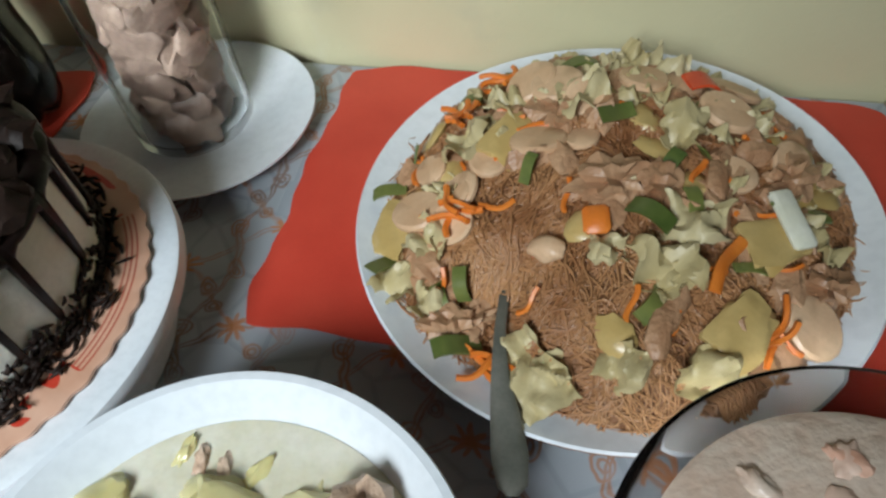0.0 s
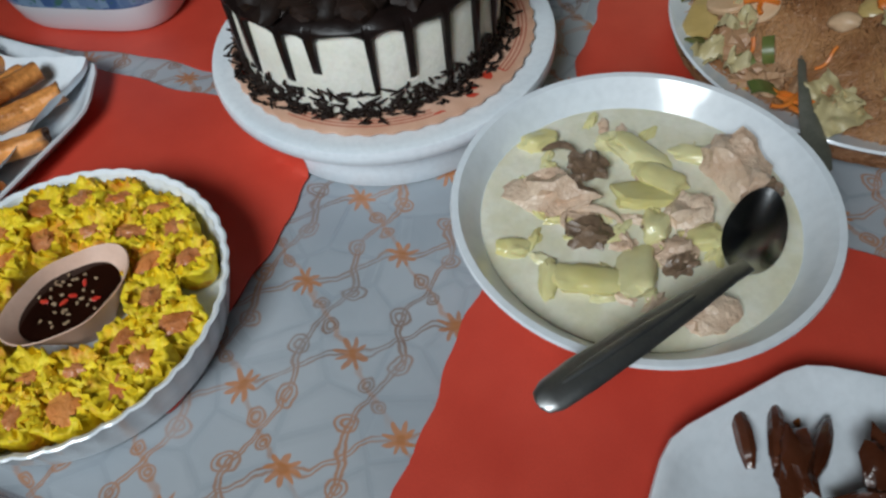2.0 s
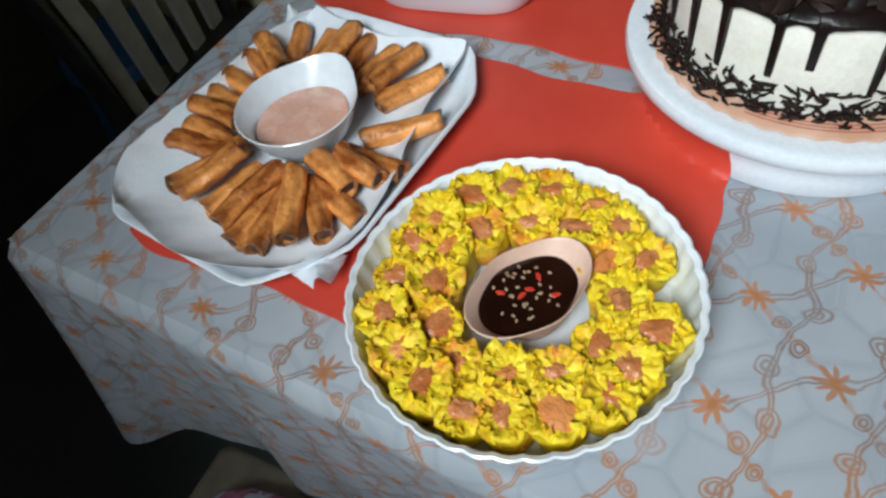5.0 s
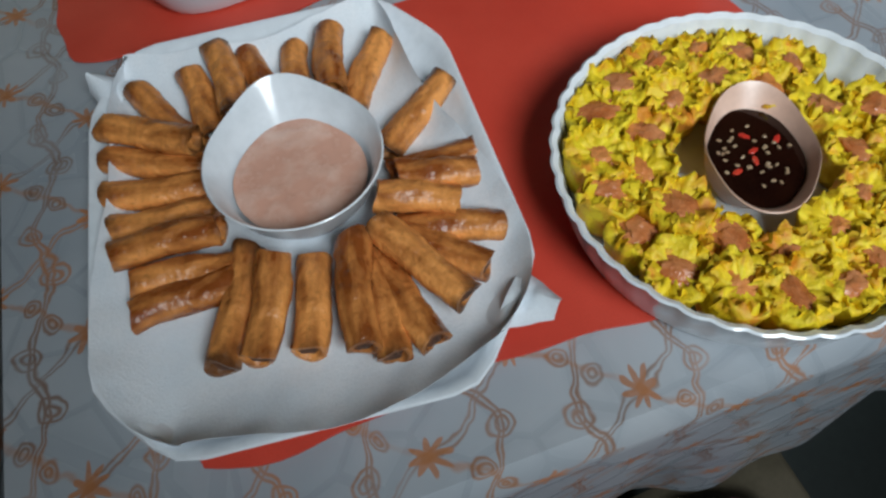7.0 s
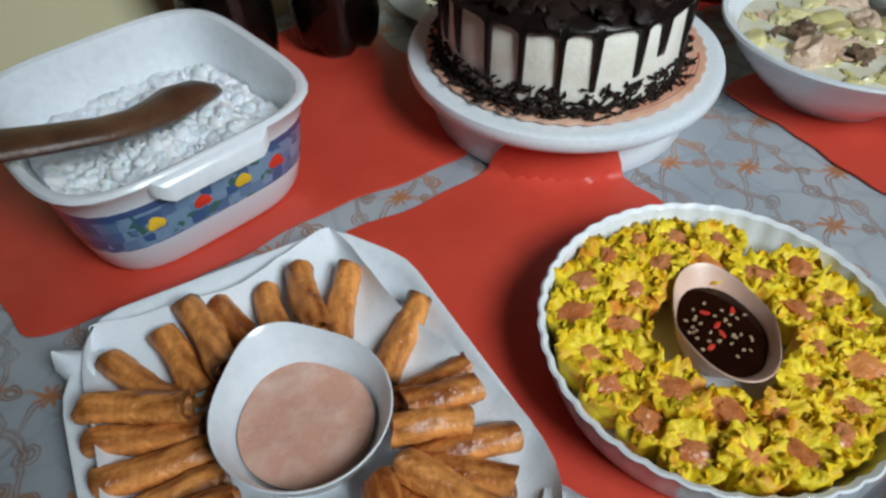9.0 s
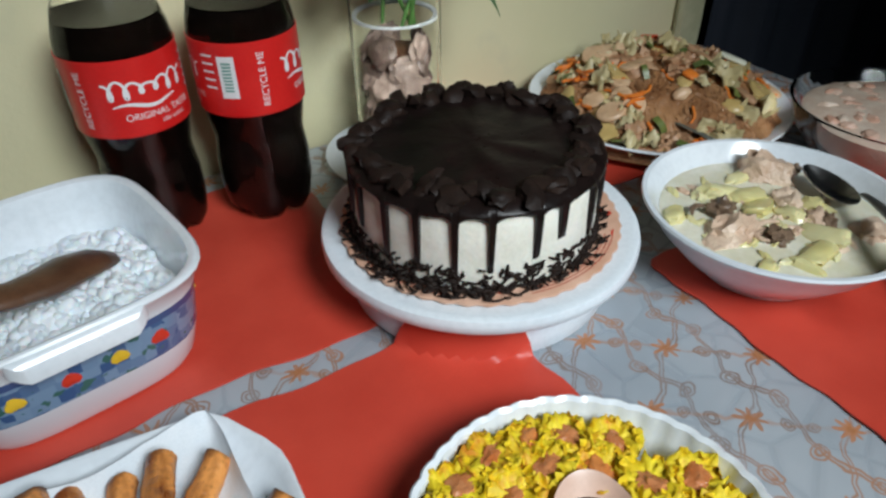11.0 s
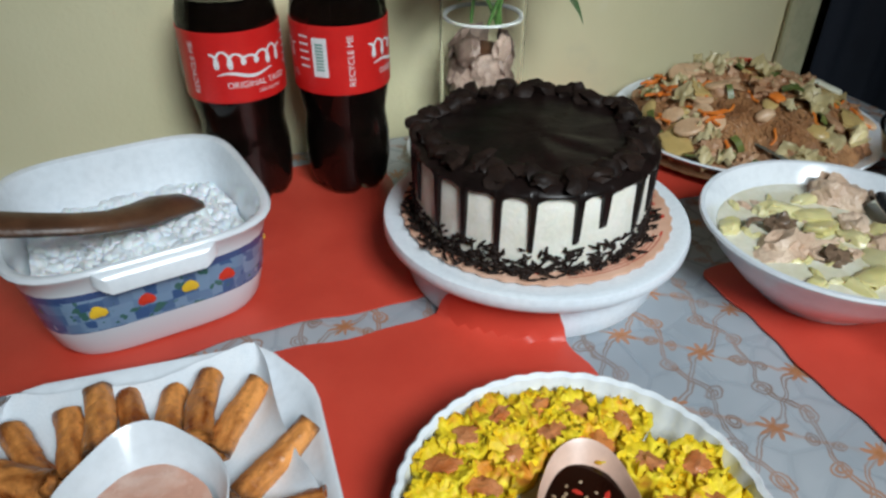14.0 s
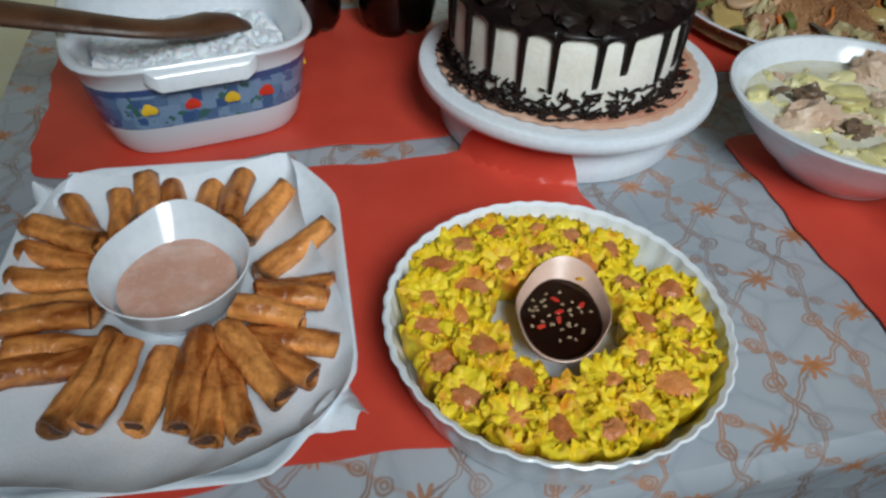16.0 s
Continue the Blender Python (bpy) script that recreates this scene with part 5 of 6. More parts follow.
def casserole():
    o = thing("casserole_dish", pose(RX, RY, Z + 0.003, 0, 0, RROT), "square white oven dish with a blue fruit-patterned band, full of rice", "casserole dish")
    g = G().loft([rsq(0.0828, 0.0), rsq(0.0894, 0.002), rsq(0.0948, 0.012), rsq(0.1014, 0.040), rsq(0.1068, 0.080), rsq(0.1101, 0.094), rsq(0.1139, 0.098), rsq(0.1150, 0.101), rsq(0.1134, 0.1035)], False)
    g.loft([rsq(0.0828, 0.0), rsq(0.0044, 0.0)], False)
    part("body", g, DISH, o)
    part("inside", G().loft([rsq(0.1134, 0.1035), rsq(0.1112, 0.1042), rsq(0.1068, 0.102), rsq(0.1025, 0.090), rsq(0.0959, 0.040), rsq(0.0872, 0.010), rsq(0.0044, 0.009)], False), WHITE_CERAMIC, o, "plain white glazed inside")
    for sgn in (-1, 1):
        def lip(u, v, sgn=sgn):
            a = (u - 0.5) * 2
            w = 0.050 * a * math.sqrt(max(0.0, 1 - 0.45 * v ** 2.5))
            return (w, sgn * (0.1085 + 0.0125 * v), 0.1010 - 0.006 * v * v + 0.002 * math.sin(3.14 * v))
        part("handle", G().slab(20, 8, lip, 0.0125), WHITE_CERAMIC, o, "flat white lug handle")
    cols = {"yellow": (0.72, 0.45, 0.03), "red": (0.60, 0.04, 0.02), "orange": (0.68, 0.20, 0.03)}
    for side, base in (("front", -1), ("right", 1)):
        for k, (t, c) in enumerate(((-0.052, "yellow"), (-0.014, "red"), (0.022, "yellow"), (0.054, "red"))):
            key = "printed_fruit_" + c
            mt = bpy.data.materials.get(key) or stuff_mat(key, cols[c], tuple(x * 1.15 for x in cols[c]), 0.25, 40, 200, 0.0)
            rr = abs(t) / 0.106
            off = 0.1042 * (1 - rr ** 4.2) ** (1 / 4.2)
            m = pose(t, -off, 0.059, 83, 0, 0) if side == "front" else pose(off, t, 0.059, 83, 0, 90)
            part("fruit_print", G().lathe([(0, 0.0012), (0.004, 0.0011), (0.0066, 0.0004), (0.0069, -0.002), (0, -0.002)], 14, lambda a, r, z: (r * (1 + 0.22 * math.cos(3 * a + 1.5)), z), m), mt, o, c + " printed fruit")
    rice = thing("steamed_rice", pose(RX, RY, Z + 0.003, 0, 0, RROT), "heap of white steamed rice in the oven dish", "rice")

    def hh(x, y):
        return 0.052 + 0.012 * noise.noise(Vector((x * 25, y * 25, 4))) + 0.008 * abs(noise.noise(Vector((x * 75, y * 75, 1)))) + 0.0012 * noise.noise(Vector((x * 190, y * 190, 2))) + 0.026 * math.exp(-((x - 0.02) ** 2 + (y + 0.035) ** 2) / 0.0036)
    def bed(u, v):
        a, t = 2 * math.pi * u, v
        c, s = math.cos(a), math.sin(a)
        r = 0.0985 * t / (abs(c) ** 4.2 + abs(s) ** 4.2) ** (1 / 4.2)
        return (r * c, r * s, hh(r * c, r * s) - (0.01 if t > 0.97 else 0))
    part("rice_bed", G().grid(150, 56, bed), RICE, rice)
    g = G()
    for k in range(640):
        x, y = rng.uniform(-0.090, 0.090), rng.uniform(-0.090, 0.090)
        if (abs(x) / 0.091) ** 4.2 + (abs(y) / 0.091) ** 4.2 > 1:
            continue
        q = rng.uniform(0.0035, 0.0080)
        g.blob((q * 1.3, q, q * 0.8), 0.45, 2.0, k, 2, pose(x, y, hh(x, y) - 0.45 * q, rng.uniform(-30, 30), rng.uniform(-30, 30), rng.uniform(0, 180)))
    for k in range(320):
        x, y = rng.uniform(-0.088, 0.088), rng.uniform(-0.088, 0.088)
        if (abs(x) / 0.09) ** 4.2 + (abs(y) / 0.09) ** 4.2 > 1:
            continue
        a, t = rng.uniform(0, 6.28), rng.uniform(-0.5, 0.5)
        d = Vector((math.cos(a) * math.cos(t), math.sin(a) * math.cos(t), math.sin(t))) * 0.0032
        p = Vector((x, y, hh(x, y) + rng.uniform(0.000, 0.002)))
        g.tube([p - d, p, p + d], [0.0007, 0.0013, 0.0007], 5)
    tagged(part("rice_clump", g, RICE, rice, "loose clumps and grains of white rice", sharp=0), kind="stuff")


casserole()


def ladle():
    o = thing("rice_ladle", pose(-0.565, 0.525, Z), "dark brown wooden rice ladle lying in the rice", "ladle")
    pts = [(0.016, 0.028, 0.076), (0.011, 0.024, 0.081), (0.0, 0.016, 0.088), (-0.020, 0.002, 0.095), (-0.040, -0.012, 0.098), (-0.060, -0.022, 0.103), (-0.085, -0.030, 0.110), (-0.115, -0.032, 0.117), (-0.150, -0.029, 0.123), (-0.190, -0.024, 0.129), (-0.225, -0.018, 0.134), (-0.232, -0.017, 0.135)]
    part("blade", G().tube(pts[:6], [0.003, 0.0125, 0.0185, 0.0215, 0.0200, 0.0165], 18, 0.46), LADLE_WOOD_AND_GAP_SHADE, o)
    part("handle", G().tube(pts[4:], [0.0140, 0.0168, 0.0160, 0.0165, 0.0180, 0.0190, 0.0170, 0.006], 18, 0.46), LADLE_WOOD_AND_GAP_SHADE, o)


ladle()


# ---- bottles ----
def text_mesh(text, size):
    cu = bpy.data.curves.new("print", "FONT")
    cu.body, cu.size, cu.align_x, cu.align_y = text, size, "CENTER", "CENTER"
    ob = bpy.data.objects.new("print", cu)
    me = bpy.data.meshes.new_from_object(ob)
    vs, fs = [tuple(v.co) for v in me.vertices], [tuple(p.vertices) for p in me.polygons]
    bpy.data.objects.remove(ob)
    bpy.data.meshes.remove(me)
    bpy.data.curves.remove(cu)
    return vs, fs


def wrapped(vs, fs, r, a0, z0, turn=0.0):
    """Flat print laid round a cylinder of radius r."""
    out = []
    for x, y, *_ in vs:
        c, s = math.cos(radians(turn)), math.sin(radians(turn))
        x, y = c * x - s * y, s * x + c * y
        a = a0 + x / r
        out.append((r * math.cos(a), r * math.sin(a), z0 + y))
    return G().add(out, fs)


def ribbon(pts, widths):
    """A flat stroke along points."""
    vs, fs = [], []
    for i, p in enumerate(pts):
        q, s = Vector(pts[max(i - 1, 0)]), Vector(pts[min(i + 1, len(pts) - 1)])
        d = (s - q).normalized()
        w = widths[i] / 2
        vs += [(p[0] - d.y * w, p[1] + d.x * w), (p[0] + d.y * w, p[1] - d.x * w)]
    for i in range(len(pts) - 1):
        fs.append((2 * i, 2 * i + 1, 2 * i + 3, 2 * i + 2))
    return vs, fs


BR = 0.0535


def bottle(x, y, rz, label):
    o = thing("soda_bottle", pose(x, y, Z + 0.003, 0, 0, rz), label, "bottle", "soda bottles by the wall")

    def petal(a, r, z):
        k = max(0.0, 1 - z / 0.035)
        lobe = abs(math.sin(2.5 * a))
        return (r * (1 - 0.10 * k * (1 - lobe)), z + 0.010 * k * (1 - lobe) ** 2)
    prof = [(0.018, 0.004), (0.030, 0.0), (0.040, 0.004), (0.047, 0.016), (0.0500, 0.040), (0.0500, 0.070), (0.0475, 0.090), (0.0470, 0.100), (0.0500, 0.118), (0.0525, 0.135), (BR, 0.150), (BR, 0.180), (BR, 0.212), (0.0515, 0.224), (0.0455, 0.246), (0.0360, 0.268), (0.0250, 0.288), (0.0165, 0.300), (0.0138, 0.306), (0.0135, 0.316)]
    fine = []
    for (r0, z0), (r1, z1) in zip(prof, prof[1:]):
        fine += [(r0, z0), ((r0 + r1) / 2, (z0 + z1) / 2)]
    fine.append(prof[-1])
    shell = part("bottle_body", G().lathe([(0, 0.010)] + fine + [(0, 0.316)], 60, petal), PET, o, "clear plastic bottle body")
    shell.visible_shadow = False
    lv = 0.238
    liq = [(0, 0.012)] + [(r - 0.0011, max(z, 0.006)) for r, z in fine if z < lv] + [(0.0470, lv), (0, lv)]
    part("cola", G().lathe(liq, 60, petal), COLA, o, "dark cola up to the shoulder")
    sleeve = part("label_sleeve", G().lathe([(BR + 0.0002, 0.1345), (BR + 0.0010, 0.135), (BR + 0.0010, 0.209), (BR + 0.0002, 0.2095)], 80), LABEL_RED, o, "red label sleeve with white print")
    part("neck_ring", G().lathe([(0.0135, 0.299), (0.0185, 0.3005), (0.0185, 0.3035), (0.0135, 0.305)], 32), PET, o)
    part("cap", G().lathe([(0.0125, 0.305), (0.0158, 0.305), (0.0160, 0.309), (0.0157, 0.322), (0.0145, 0.3265), (0, 0.3275)], 60, lambda a, r, z: (r * (1 + (0.022 * (math.sin(30 * a) > 0) if 0.3085 < z < 0.323 else 0)), z)), CAP_RED, o, "ribbed red screw cap")
    r = BR + 0.0015
    for a0 in (math.radians(-90), math.radians(90)):
        # the maker's mark as plain flowing white strokes
        strokes = []
        pts = [(-0.042 + 0.00080 * i + 0.0042 * math.sin(0.36 * i), 0.1815 + (0.0062 + 0.0028 * math.sin(0.09 * i)) * math.cos(0.36 * i)) for i in range(106)]
        strokes.append((pts, [0.0020 + 0.0016 * abs(math.sin(0.18 * i)) for i in range(106)]))
        pts = [(-0.036 + 0.0044 * i, 0.1655 + 0.0024 * math.sin(i * 0.55)) for i in range(15)]
        strokes.append((pts, [0.001 + 0.0028 * math.sin(math.pi * i / 14) for i in range(15)]))
        for pts, wd in strokes:
            vs, fs = ribbon(pts, wd)
            part("white_stroke", wrapped([(px, py) for px, py in vs], fs, r, a0, 0.0), LABEL_WHITE, sleeve, "plain white flowing mark")
        vs, fs = text_mesh("ORIGINAL TASTE", 0.0092)
        part("label_text", wrapped(vs, fs, r, a0 + 0.15, 0.1545), LABEL_WHITE, sleeve)
        vs, fs = text_mesh("LESS SUGAR", 0.0052)
        part("label_text", wrapped(vs, fs, r, a0 + 0.35, 0.1455), LABEL_WHITE, sleeve)
        # back of the label: upright words and a code panel
        b0 = a0 + math.radians(-72)
        vs, fs = text_mesh("RECYCLE ME", 0.0098)
        part("label_text", wrapped(vs, fs, r, b0 + 0.12, 0.172, 90), LABEL_WHITE, sleeve)
        quad = lambda w, h: ([(-w, -h), (0, -h), (w, -h), (w, h), (0, h), (-w, h)], [(0, 1, 4, 5), (1, 2, 3, 4)])
        part("code_panel", wrapped(*quad(0.0085, 0.021), r, b0 - 0.50, 0.176), LABEL_WHITE, sleeve, "white code panel")
        for k in range(9):
            part("code_bar", wrapped(*quad(0.0045, 0.0009), r + 0.0005, b0 - 0.50, 0.163 + 0.0034 * k), LABEL_GREEN, sleeve)
        for k in range(5):
            part("small_print_bar", wrapped(*quad(0.0065, 0.0011), r, b0 - 0.86, 0.165 + 0.008 * k), LABEL_WHITE, sleeve)


bottle(-0.487, 0.702, 14, "large plastic bottle of dark soda turned to show its mark")
bottle(-0.370, 0.684, 64, "large plastic bottle of dark soda turned to show its code panel")

# ---- vase of silk roses ----
VX, VY = -0.191, 0.696
solid("vase_plate", G().lathe([(0, 0.003), (0.055, 0.003), (0.060, 0), (0.066, 0.003), (0.098, 0.0125), (0.1035, 0.0150), (0.1035, 0.0170), (0.100, 0.0165), (0.066, 0.0075), (0, 0.006)], 80), WHITE_CERAMIC,
      "white ceramic saucer under the vase", "plate", m=pose(-0.184, 0.694, Z + 0.001))
VZ = Z + 0.0085
vase = solid("glass_vase", G().lathe([(0, 0.0), (0.050, 0.0), (0.0525, 0.003), (0.0525, 0.246), (0.0520, 0.248), (0.0502, 0.246), (0.0500, 0.012), (0.047, 0.008), (0, 0.008)], 64), GLASS, "tall clear cylindrical glass vase with pebbles and stems", "vase", m=pose(VX, VY, VZ))
vase.visible_shadow = False
pebbles = thing("pebbles", pose(VX, VY, VZ), "pale and brown pebbles filling the lower vase", "pebbles")
pm = [G().blob((0.023, 0.019, 0.0095), 0.45, 1.2, s, 3).mesh("pebble", STONE) for s in range(7)]
for layer in range(7):
    zz = 0.022 + 0.0205 * layer
    for k in range(5):
        a = 2 * math.pi * (k + 0.5 * (layer % 2)) / 5 + rng.uniform(-0.3, 0.3)
        q = new("pebble", rng.choice(pm))
        q.parent = pebbles
        sc = rng.uniform(0.8, 1.15)
        q.matrix_local = pose(0.0300 * math.cos(a), 0.0300 * math.sin(a), zz, 0, 0, math.degrees(a) + 90) @ pose(0, 0, 0, rng.uniform(50, 110), rng.uniform(-40, 40), 0) @ Matrix.Diagonal((sc, sc, sc, 1))
water = stuff_mat("cloudy_water_line", (0.50, 0.52, 0.50), (0.62, 0.63, 0.60), 0.2, 30, 200, 0.05)
part("water_line", G().lathe([(0.0440, 0.1795), (0.0494, 0.1795), (0.0496, 0.1815), (0.0494, 0.1830), (0.0440, 0.1815)], 48), water, pebbles, "pale ring at the water's surface")
# Solid dark core added where only shade lies between the pebbles.
part("gap_shade_core", G().lathe([(0, 0.009), (0.026, 0.009), (0.027, 0.10), (0.026, 0.142), (0, 0.150)], 24), LADLE_WOOD_AND_GAP_SHADE, pebbles, "dark brown core standing in for the shade between the pebbles")


def leaf_mesh(ln, wd, droop):
    def fn(u, v):
        s = math.sin(math.pi * min(1, u * 1.02)) ** 0.75 * (1 - 0.25 * u)
        y = (v - .5) * 2 * wd * s
        return (ln * u, y, -droop * u * u + 0.10 * abs(y) + 0.001 * math.sin(u * 16) * abs(v - .5))
    return G().slab(14, 6, fn, 0.0006).mesh("leaf", LEAF)


LEAVES = [leaf_mesh(0.088, 0.040, 0.014), leaf_mesh(0.080, 0.036, 0.004), leaf_mesh(0.096, 0.036, 0.03)]


def petal_mesh(w, h, open_, curl):
    vs, fs, uvs = [], [], []
    nu, nv = 8, 8
    for j in range(nv + 1):
        for i in range(nu + 1):
            u, v = 2 * i / nu - 1, j / nv
            wid = w * (0.30 + 0.70 * math.sin(math.pi * min(1, 0.12 + v * 0.62))) * (1 - 0.25 * max(0, v - .8) * 5 * u * u)
            ang = u * 0.85
            rad = 0.007 + open_ * v ** 1.3 + curl * max(0, v - 0.75) ** 2 * 6
            vs.append((rad * math.cos(ang) + (1 - math.cos(ang)) * -0.2 * wid, wid * math.sin(ang) * 1.15, h * v - curl * max(0, v - .8) * 1.2 - 0.10 * h * u * u * v))
            uvs.append((i / nu, v))
    for j in range(nv):
        for i in range(nu):
            k = j * (nu + 1) + i
            fs.append((k, k + 1, k + nu + 2, k + nu + 1))
    me = bpy.data.meshes.new("petal")
    me.from_pydata(vs, [], fs)
    lay = me.uv_layers.new(name="petal")
    for l in me.loops:
        lay.data[l.index].uv = uvs[l.vertex_index]
    for p in me.polygons:
        p.use_smooth = True
    me.materials.append(PETAL)
    return me


PETALS = [petal_mesh(0.036, 0.070, 0.022, 0.006), petal_mesh(0.031, 0.074, 0.014, 0.001), petal_mesh(0.022, 0.074, 0.006, 0.0)]


def rose(tip, lean, turn):
    """A stem out of the vase with leaves, and an open rose on top."""
    tip = Vector(tip)
    o = thing("silk_rose", pose(VX, VY, VZ + 0.15), "red and white silk rose with green leaves in the vase", "flower", "roses in the vase")
    root = Vector((rng.uniform(-.02, .02), rng.uniform(-.02, .02), 0.02))
    loc = tip - Vector((VX, VY, VZ + 0.15))
    mid = root * 0.6 + Vector((loc.x * 0.25, loc.y * 0.25, loc.z * 0.45))
    pts = []
    for i in range(13):
        t = i / 12
        pts.append(root * (1 - t) ** 2 + mid * 2 * t * (1 - t) + loc * t * t)
    part("stem", G().tube(pts, 0.0023, 7), STEM, o)
    d = (pts[-1] - pts[-3]).normalized()
    q = Vector((0, 0, 1)).rotation_difference((d + Vector(lean)).normalized()).to_matrix().to_4x4()
    fl = Matrix.Translation(loc) @ q
    for k in range(13):
        ring = 0 if k < 5 else (1 if k < 9 else 2)
        pm_ = new("petal", PETALS[ring])
        pm_.parent = o
        pm_.matrix_local = fl @ pose(0, 0, 0.001 * ring, 0, 0, turn + k * (72 if ring == 0 else 90) + ring * 31)
    part("calyx", G().blob((0.009, 0.009, 0.007), 0.2, 1, 3, 2, fl @ pose(0, 0, 0.001)), STEM, o)
    return o, pts


ROSES = [((-0.283, 0.650, 1.075), (-0.9, -0.35, 0.35), 0), ((-0.224, 0.632, 1.128), (-0.05, -0.45, 0.8), 40), ((-0.084, 0.650, 1.110), (0.15, -0.4, 0.8), 75), ((-0.170, 0.632, 1.036), (0.9, -0.35, 0.25), 20), ((-0.160, 0.740, 1.150), (0.1, 0.1, 0.8), 10)]
stems = [rose(*r) for r in ROSES]
# leaves: where each springs from, its heading, pitch, size
SPRAY = [((-0.250, 0.640, 1.136), 178, -2, 1.15, 0), ((-0.216, 0.625, 1.108), 262, 66, 1.15, 0), ((-0.205, 0.632, 1.115), 15, -22, 1.15, 1), ((-0.190, 0.632, 1.036), -6, 14, 1.10, 1), ((-0.118, 0.645, 1.102), -8, 22, 1.05, 2), ((-0.285, 0.660, 1.080), 185, 8, 0.75, 1),
         ((-0.262, 0.645, 1.066), 265, 58, 0.8, 2), ((-0.232, 0.645, 1.150), 112, -40, 1.3, 0), ((-0.120, 0.660, 1.140), 62, -48, 1.25, 2), ((-0.215, 0.690, 1.060), 150, -10, 1.2, 1), ((-0.180, 0.660, 1.140), 75, -60, 1.2, 0), ((-0.120, 0.690, 1.090), 25, -5, 1.0, 1)]
lr = random.Random(11)
for k in range(20):
    a = lr.uniform(0, 360)
    rr, zz = lr.uniform(0.01, 0.05), lr.uniform(1.015, 1.16)
    SPRAY.append(((VX + rr * math.cos(radians(a)), VY - 0.02 + rr * math.sin(radians(a)), zz), a + lr.uniform(-30, 30), lr.uniform(-55, 40), lr.uniform(0.85, 1.2), k % 3))
for k in range(9):
    a = 40 * k
    SPRAY.append(((VX + 0.022 * math.cos(radians(a)), VY + 0.022 * math.sin(radians(a)), 1.045), a + 180, 84, 0.85, k % 3))
for k, (p, head, pitch, sc, kind) in enumerate(SPRAY):
    own, _ = stems[k % 5]
    q = new("leaf", LEAVES[kind])
    q.parent = own
    q.matrix_local = own.matrix_basis.inverted() @ pose(*p, 0, pitch, head) @ Matrix.Diagonal((sc, sc, sc, 1))
    part("leaf_stalk", G().tube([own.matrix_basis.inverted() @ Vector(p), own.matrix_basis.inverted() @ Vector((VX + (p[0] - VX) * .45, VY + (p[1] - VY) * .4, p[2] - 0.045)), own.matrix_basis.inverted() @ Vector((VX + (p[0] - VX) * 0.3, VY + (p[1] - VY) * .25, 0.97))], 0.0014, 5), STEM, own)

# ---- dark glazed meat on the second tray ----
meat = thing("glazed_meat", pose(0.195, 0.140, Z + 0.008), "dark glazed grilled meat pieces on the white tray", "meat")
for k in range(17):
    x, y = rng.uniform(-0.065, 0.105), rng.uniform(-0.085, 0.045)
    part("meat_piece", G().blob((rng.uniform(.022, .034), rng.uniform(.010, .016), 0.010), 0.6, 1.3, k + 3, 3, pose(x, y, 0.010 + 0.008 * rng.random(), rng.uniform(-15, 15), rng.uniform(-15, 15), rng.uniform(20, 120))), DARK_MEAT, meat)
for k, (x, y, a) in enumerate(((-0.083, 0.052, 108), (-0.068, 0.056, 96), (-0.050, 0.056, 78))):
    part("meat_strip", G().tube([(x + 0.011 * i * math.cos(radians(a)), y - 0.022 + 0.011 * i * math.sin(radians(a)), 0.008 + 0.003 * math.sin(i)) for i in range(5)], [0.003, 0.0058, 0.006, 0.005, 0.002], 8), DARK_MEAT, meat)
for x, y in ((-0.058, 0.076), (-0.098, 0.048)):
    part("sauce_smear", G().blob((0.003, 0.008, 0.0008), 0.3, 1, 2, 2, pose(x, y, 0.0005, 0, 0, 10)), ROLL, meat)


# ---- chairs beside the table ----
def slat_chair(x, y, rz):
    o = thing("slat_back_chair", pose(x, y, 0, 0, 0, rz), "black chair with a pale slatted back beside the table", "chair")
    part("seat", G().box(-0.20, 0.20, -0.20, 0.20, 0.42, 0.45, 0.01), CHAIR_DARK, o)
    for lx in (-0.175, 0.175):
        for ly in (-0.175, 0.175):
            part("leg", G().box(lx - 0.017, lx + 0.017, ly - 0.017, ly + 0.017, 0, 0.42), CHAIR_DARK, o)
        part("back_post", G().tube([(lx, 0.185, 0.44), (lx, 0.20, 0.62), (lx, 0.235, 0.80)], 0.017, 10), CHAIR_DARK, o)
    part("top_rail", G().box(-0.195, 0.195, 0.215, 0.245, 0.74, 0.82, 0.01), CHAIR_DARK, o)
    for k in range(5):
        sx = -0.13 + 0.065 * k
        part("back_slat", G().loft([[(sx - 0.017, 0.186, 0.45), (sx + 0.017, 0.186, 0.45), (sx + 0.017, 0.196, 0.45), (sx - 0.017, 0.196, 0.45)], [(sx - 0.019, 0.196, 0.62), (sx + 0.019, 0.196, 0.62), (sx + 0.019, 0.206, 0.62), (sx - 0.019, 0.206, 0.62)], [(sx - 0.017, 0.222, 0.75), (sx + 0.017, 0.222, 0.75), (sx + 0.017, 0.232, 0.75), (sx - 0.017, 0.232, 0.75)]]), SLAT_PALE, o, "pale grey slat", False)
    return o


slat_chair(-1.06, 0.575, 100)

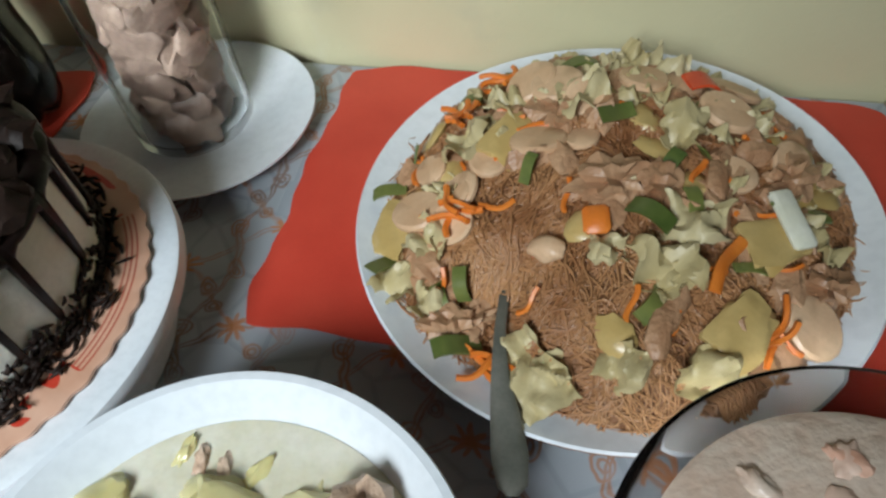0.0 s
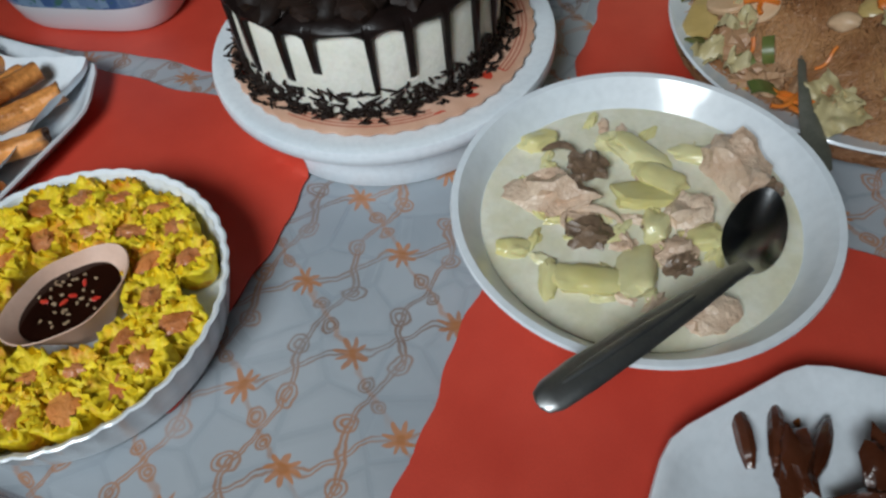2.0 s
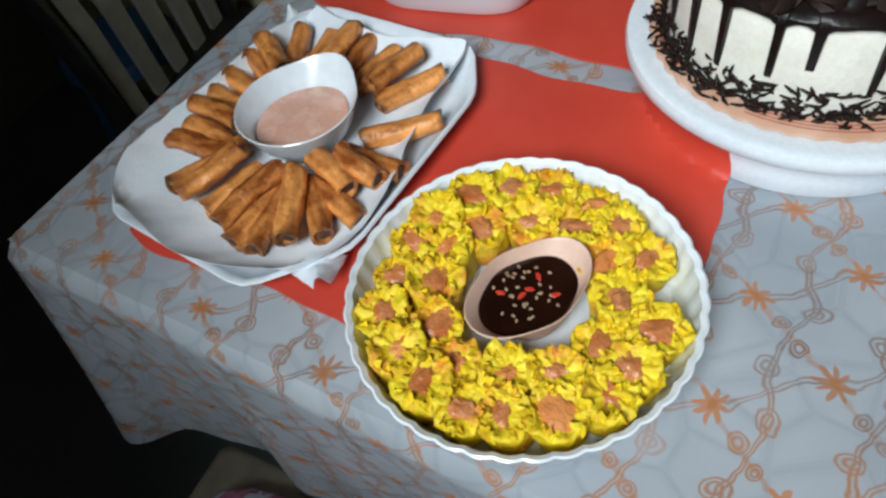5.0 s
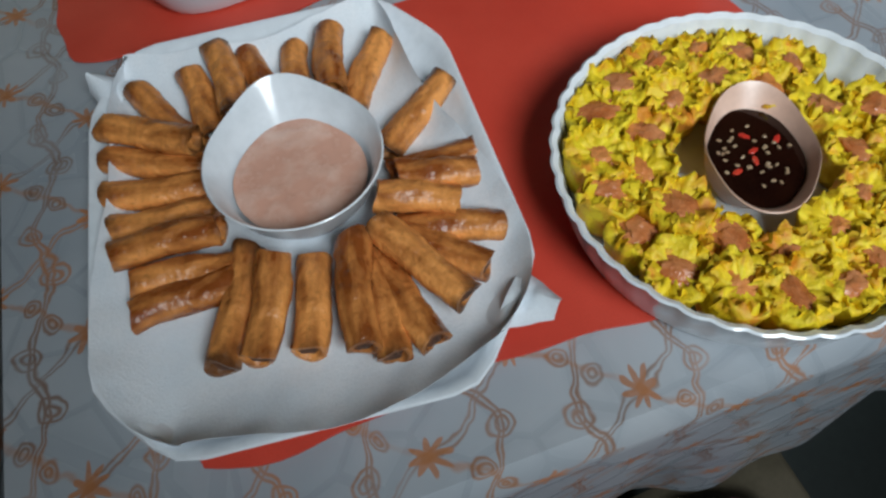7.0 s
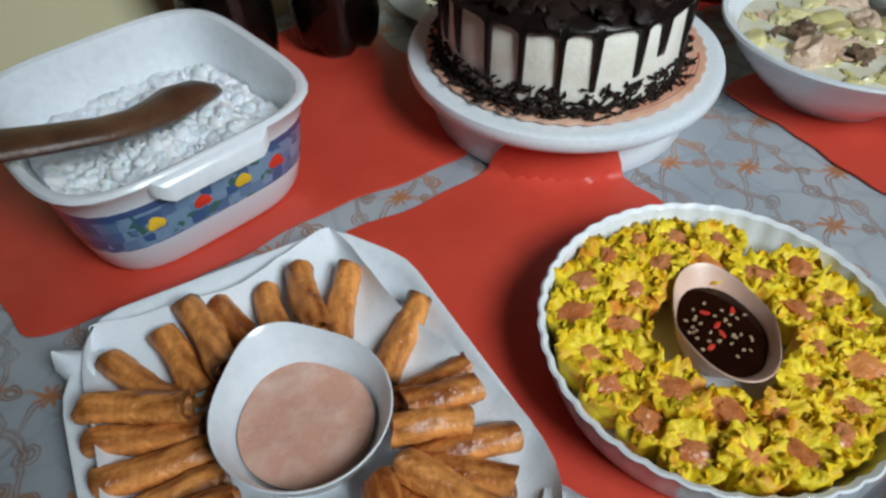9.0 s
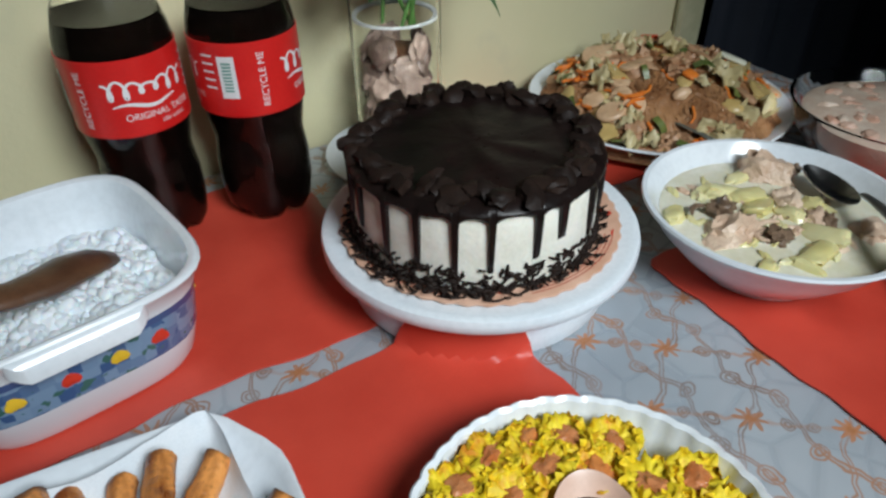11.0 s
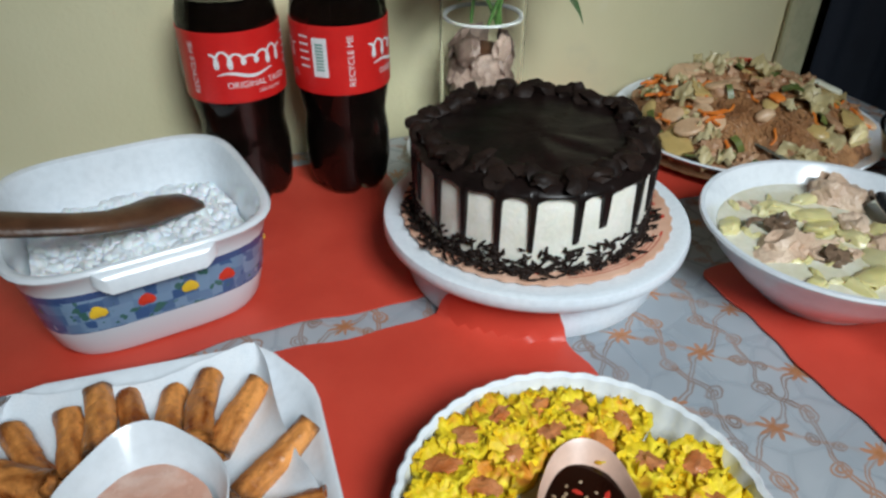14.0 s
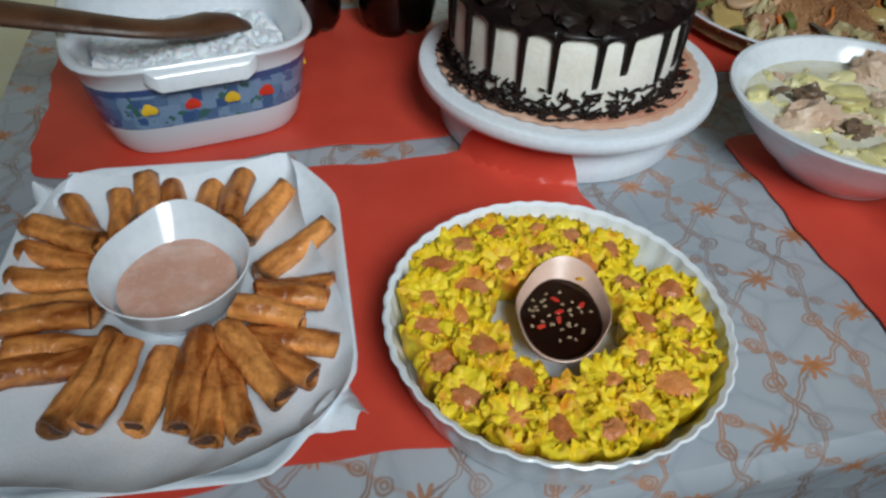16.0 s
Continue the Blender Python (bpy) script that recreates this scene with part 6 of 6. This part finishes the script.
stool = thing("stool", pose(-1.43, 0.55, 0), "blue plastic stool on the dark floor", "stool")
part("stool_top", G().lathe([(0, 0.46), (0.11, 0.46), (0.115, 0.45), (0.115, 0.43), (0, 0.43)], 32), BLUE_CLOTH, stool)
for k in range(4):
    a = math.pi / 4 + k * math.pi / 2
    part("stool_leg", G().tube([(0.08 * math.cos(a), 0.08 * math.sin(a), 0.43), (0.13 * math.cos(a), 0.15 * math.sin(a), 0)], 0.018, 8), BLUE_CLOTH, stool)

ch = thing("dining_chair", pose(-0.475, -0.200, 0, 0, 0, 3), "dark wooden chair with a floral cushion pushed to the table", "chair")
part("seat", G().box(-0.225, 0.225, -0.225, 0.225, 0.40, 0.43, 0.01), SEAT_WOOD, ch)
for lx in (-0.185, 0.185):
    for ly in (-0.185, 0.185):
        part("leg", G().box(lx - 0.018, lx + 0.018, ly - 0.018, ly + 0.018, 0, 0.40), CHAIR_DARK, ch)
solid("seat_cushion", G().loft([rsq(0.15, 0.0, 48, 5), rsq(0.185, 0.012, 48, 5), rsq(0.195, 0.028, 48, 5), rsq(0.18, 0.044, 48, 5), rsq(0.12, 0.052, 48, 4), rsq(0.03, 0.055, 48, 2)]), FLORAL, "crimson and grey floral seat cushion on the chair, darkened as if in shade", "cushion", m=pose(-0.475, -0.200, 0.43, 0, 0, 3))

# ---- stone cladding over the plaster ----
wall = bpy.data.objects["wall_north"]
zrow, brng = BRICK_Z, random.Random(5)
shapes = {}
row = 0
while zrow < 1.36:
    hgt = brng.choice((0.024, 0.028, 0.034))
    x = -1.45 + brng.uniform(0, 0.08)
    while x < 0.16 - 0.05 * (row == 0):
        ln = brng.choice((0.07, 0.10, 0.13, 0.17))
        dep = brng.choice((0.014, 0.019, 0.026))
        key = (ln, hgt, dep)
        if key not in shapes:
            g = G().grid(5, 2, lambda u, v, k=key: (k[0] * u, -k[2] - 0.004 * noise.noise(Vector((u * 4, v * 3, k[0] * 90 + k[2] * 300))), k[1] * v))
            g.add([(0, 0, 0), (ln, 0, 0), (ln, 0, hgt), (0, 0, hgt), (0, -dep, 0), (ln, -dep, 0), (ln, -dep, hgt), (0, -dep, hgt)], [(0, 1, 5, 4), (1, 2, 6, 5), (2, 3, 7, 6), (3, 0, 4, 7)])
            shapes[key] = g.mesh("brick", BRICK, False)
        q = new("brick", shapes[key])
        q.parent = wall
        q.location = (x, WALL_Y - 0.001, zrow)
        x += ln + 0.003
    zrow += hgt + 0.003
    row += 1
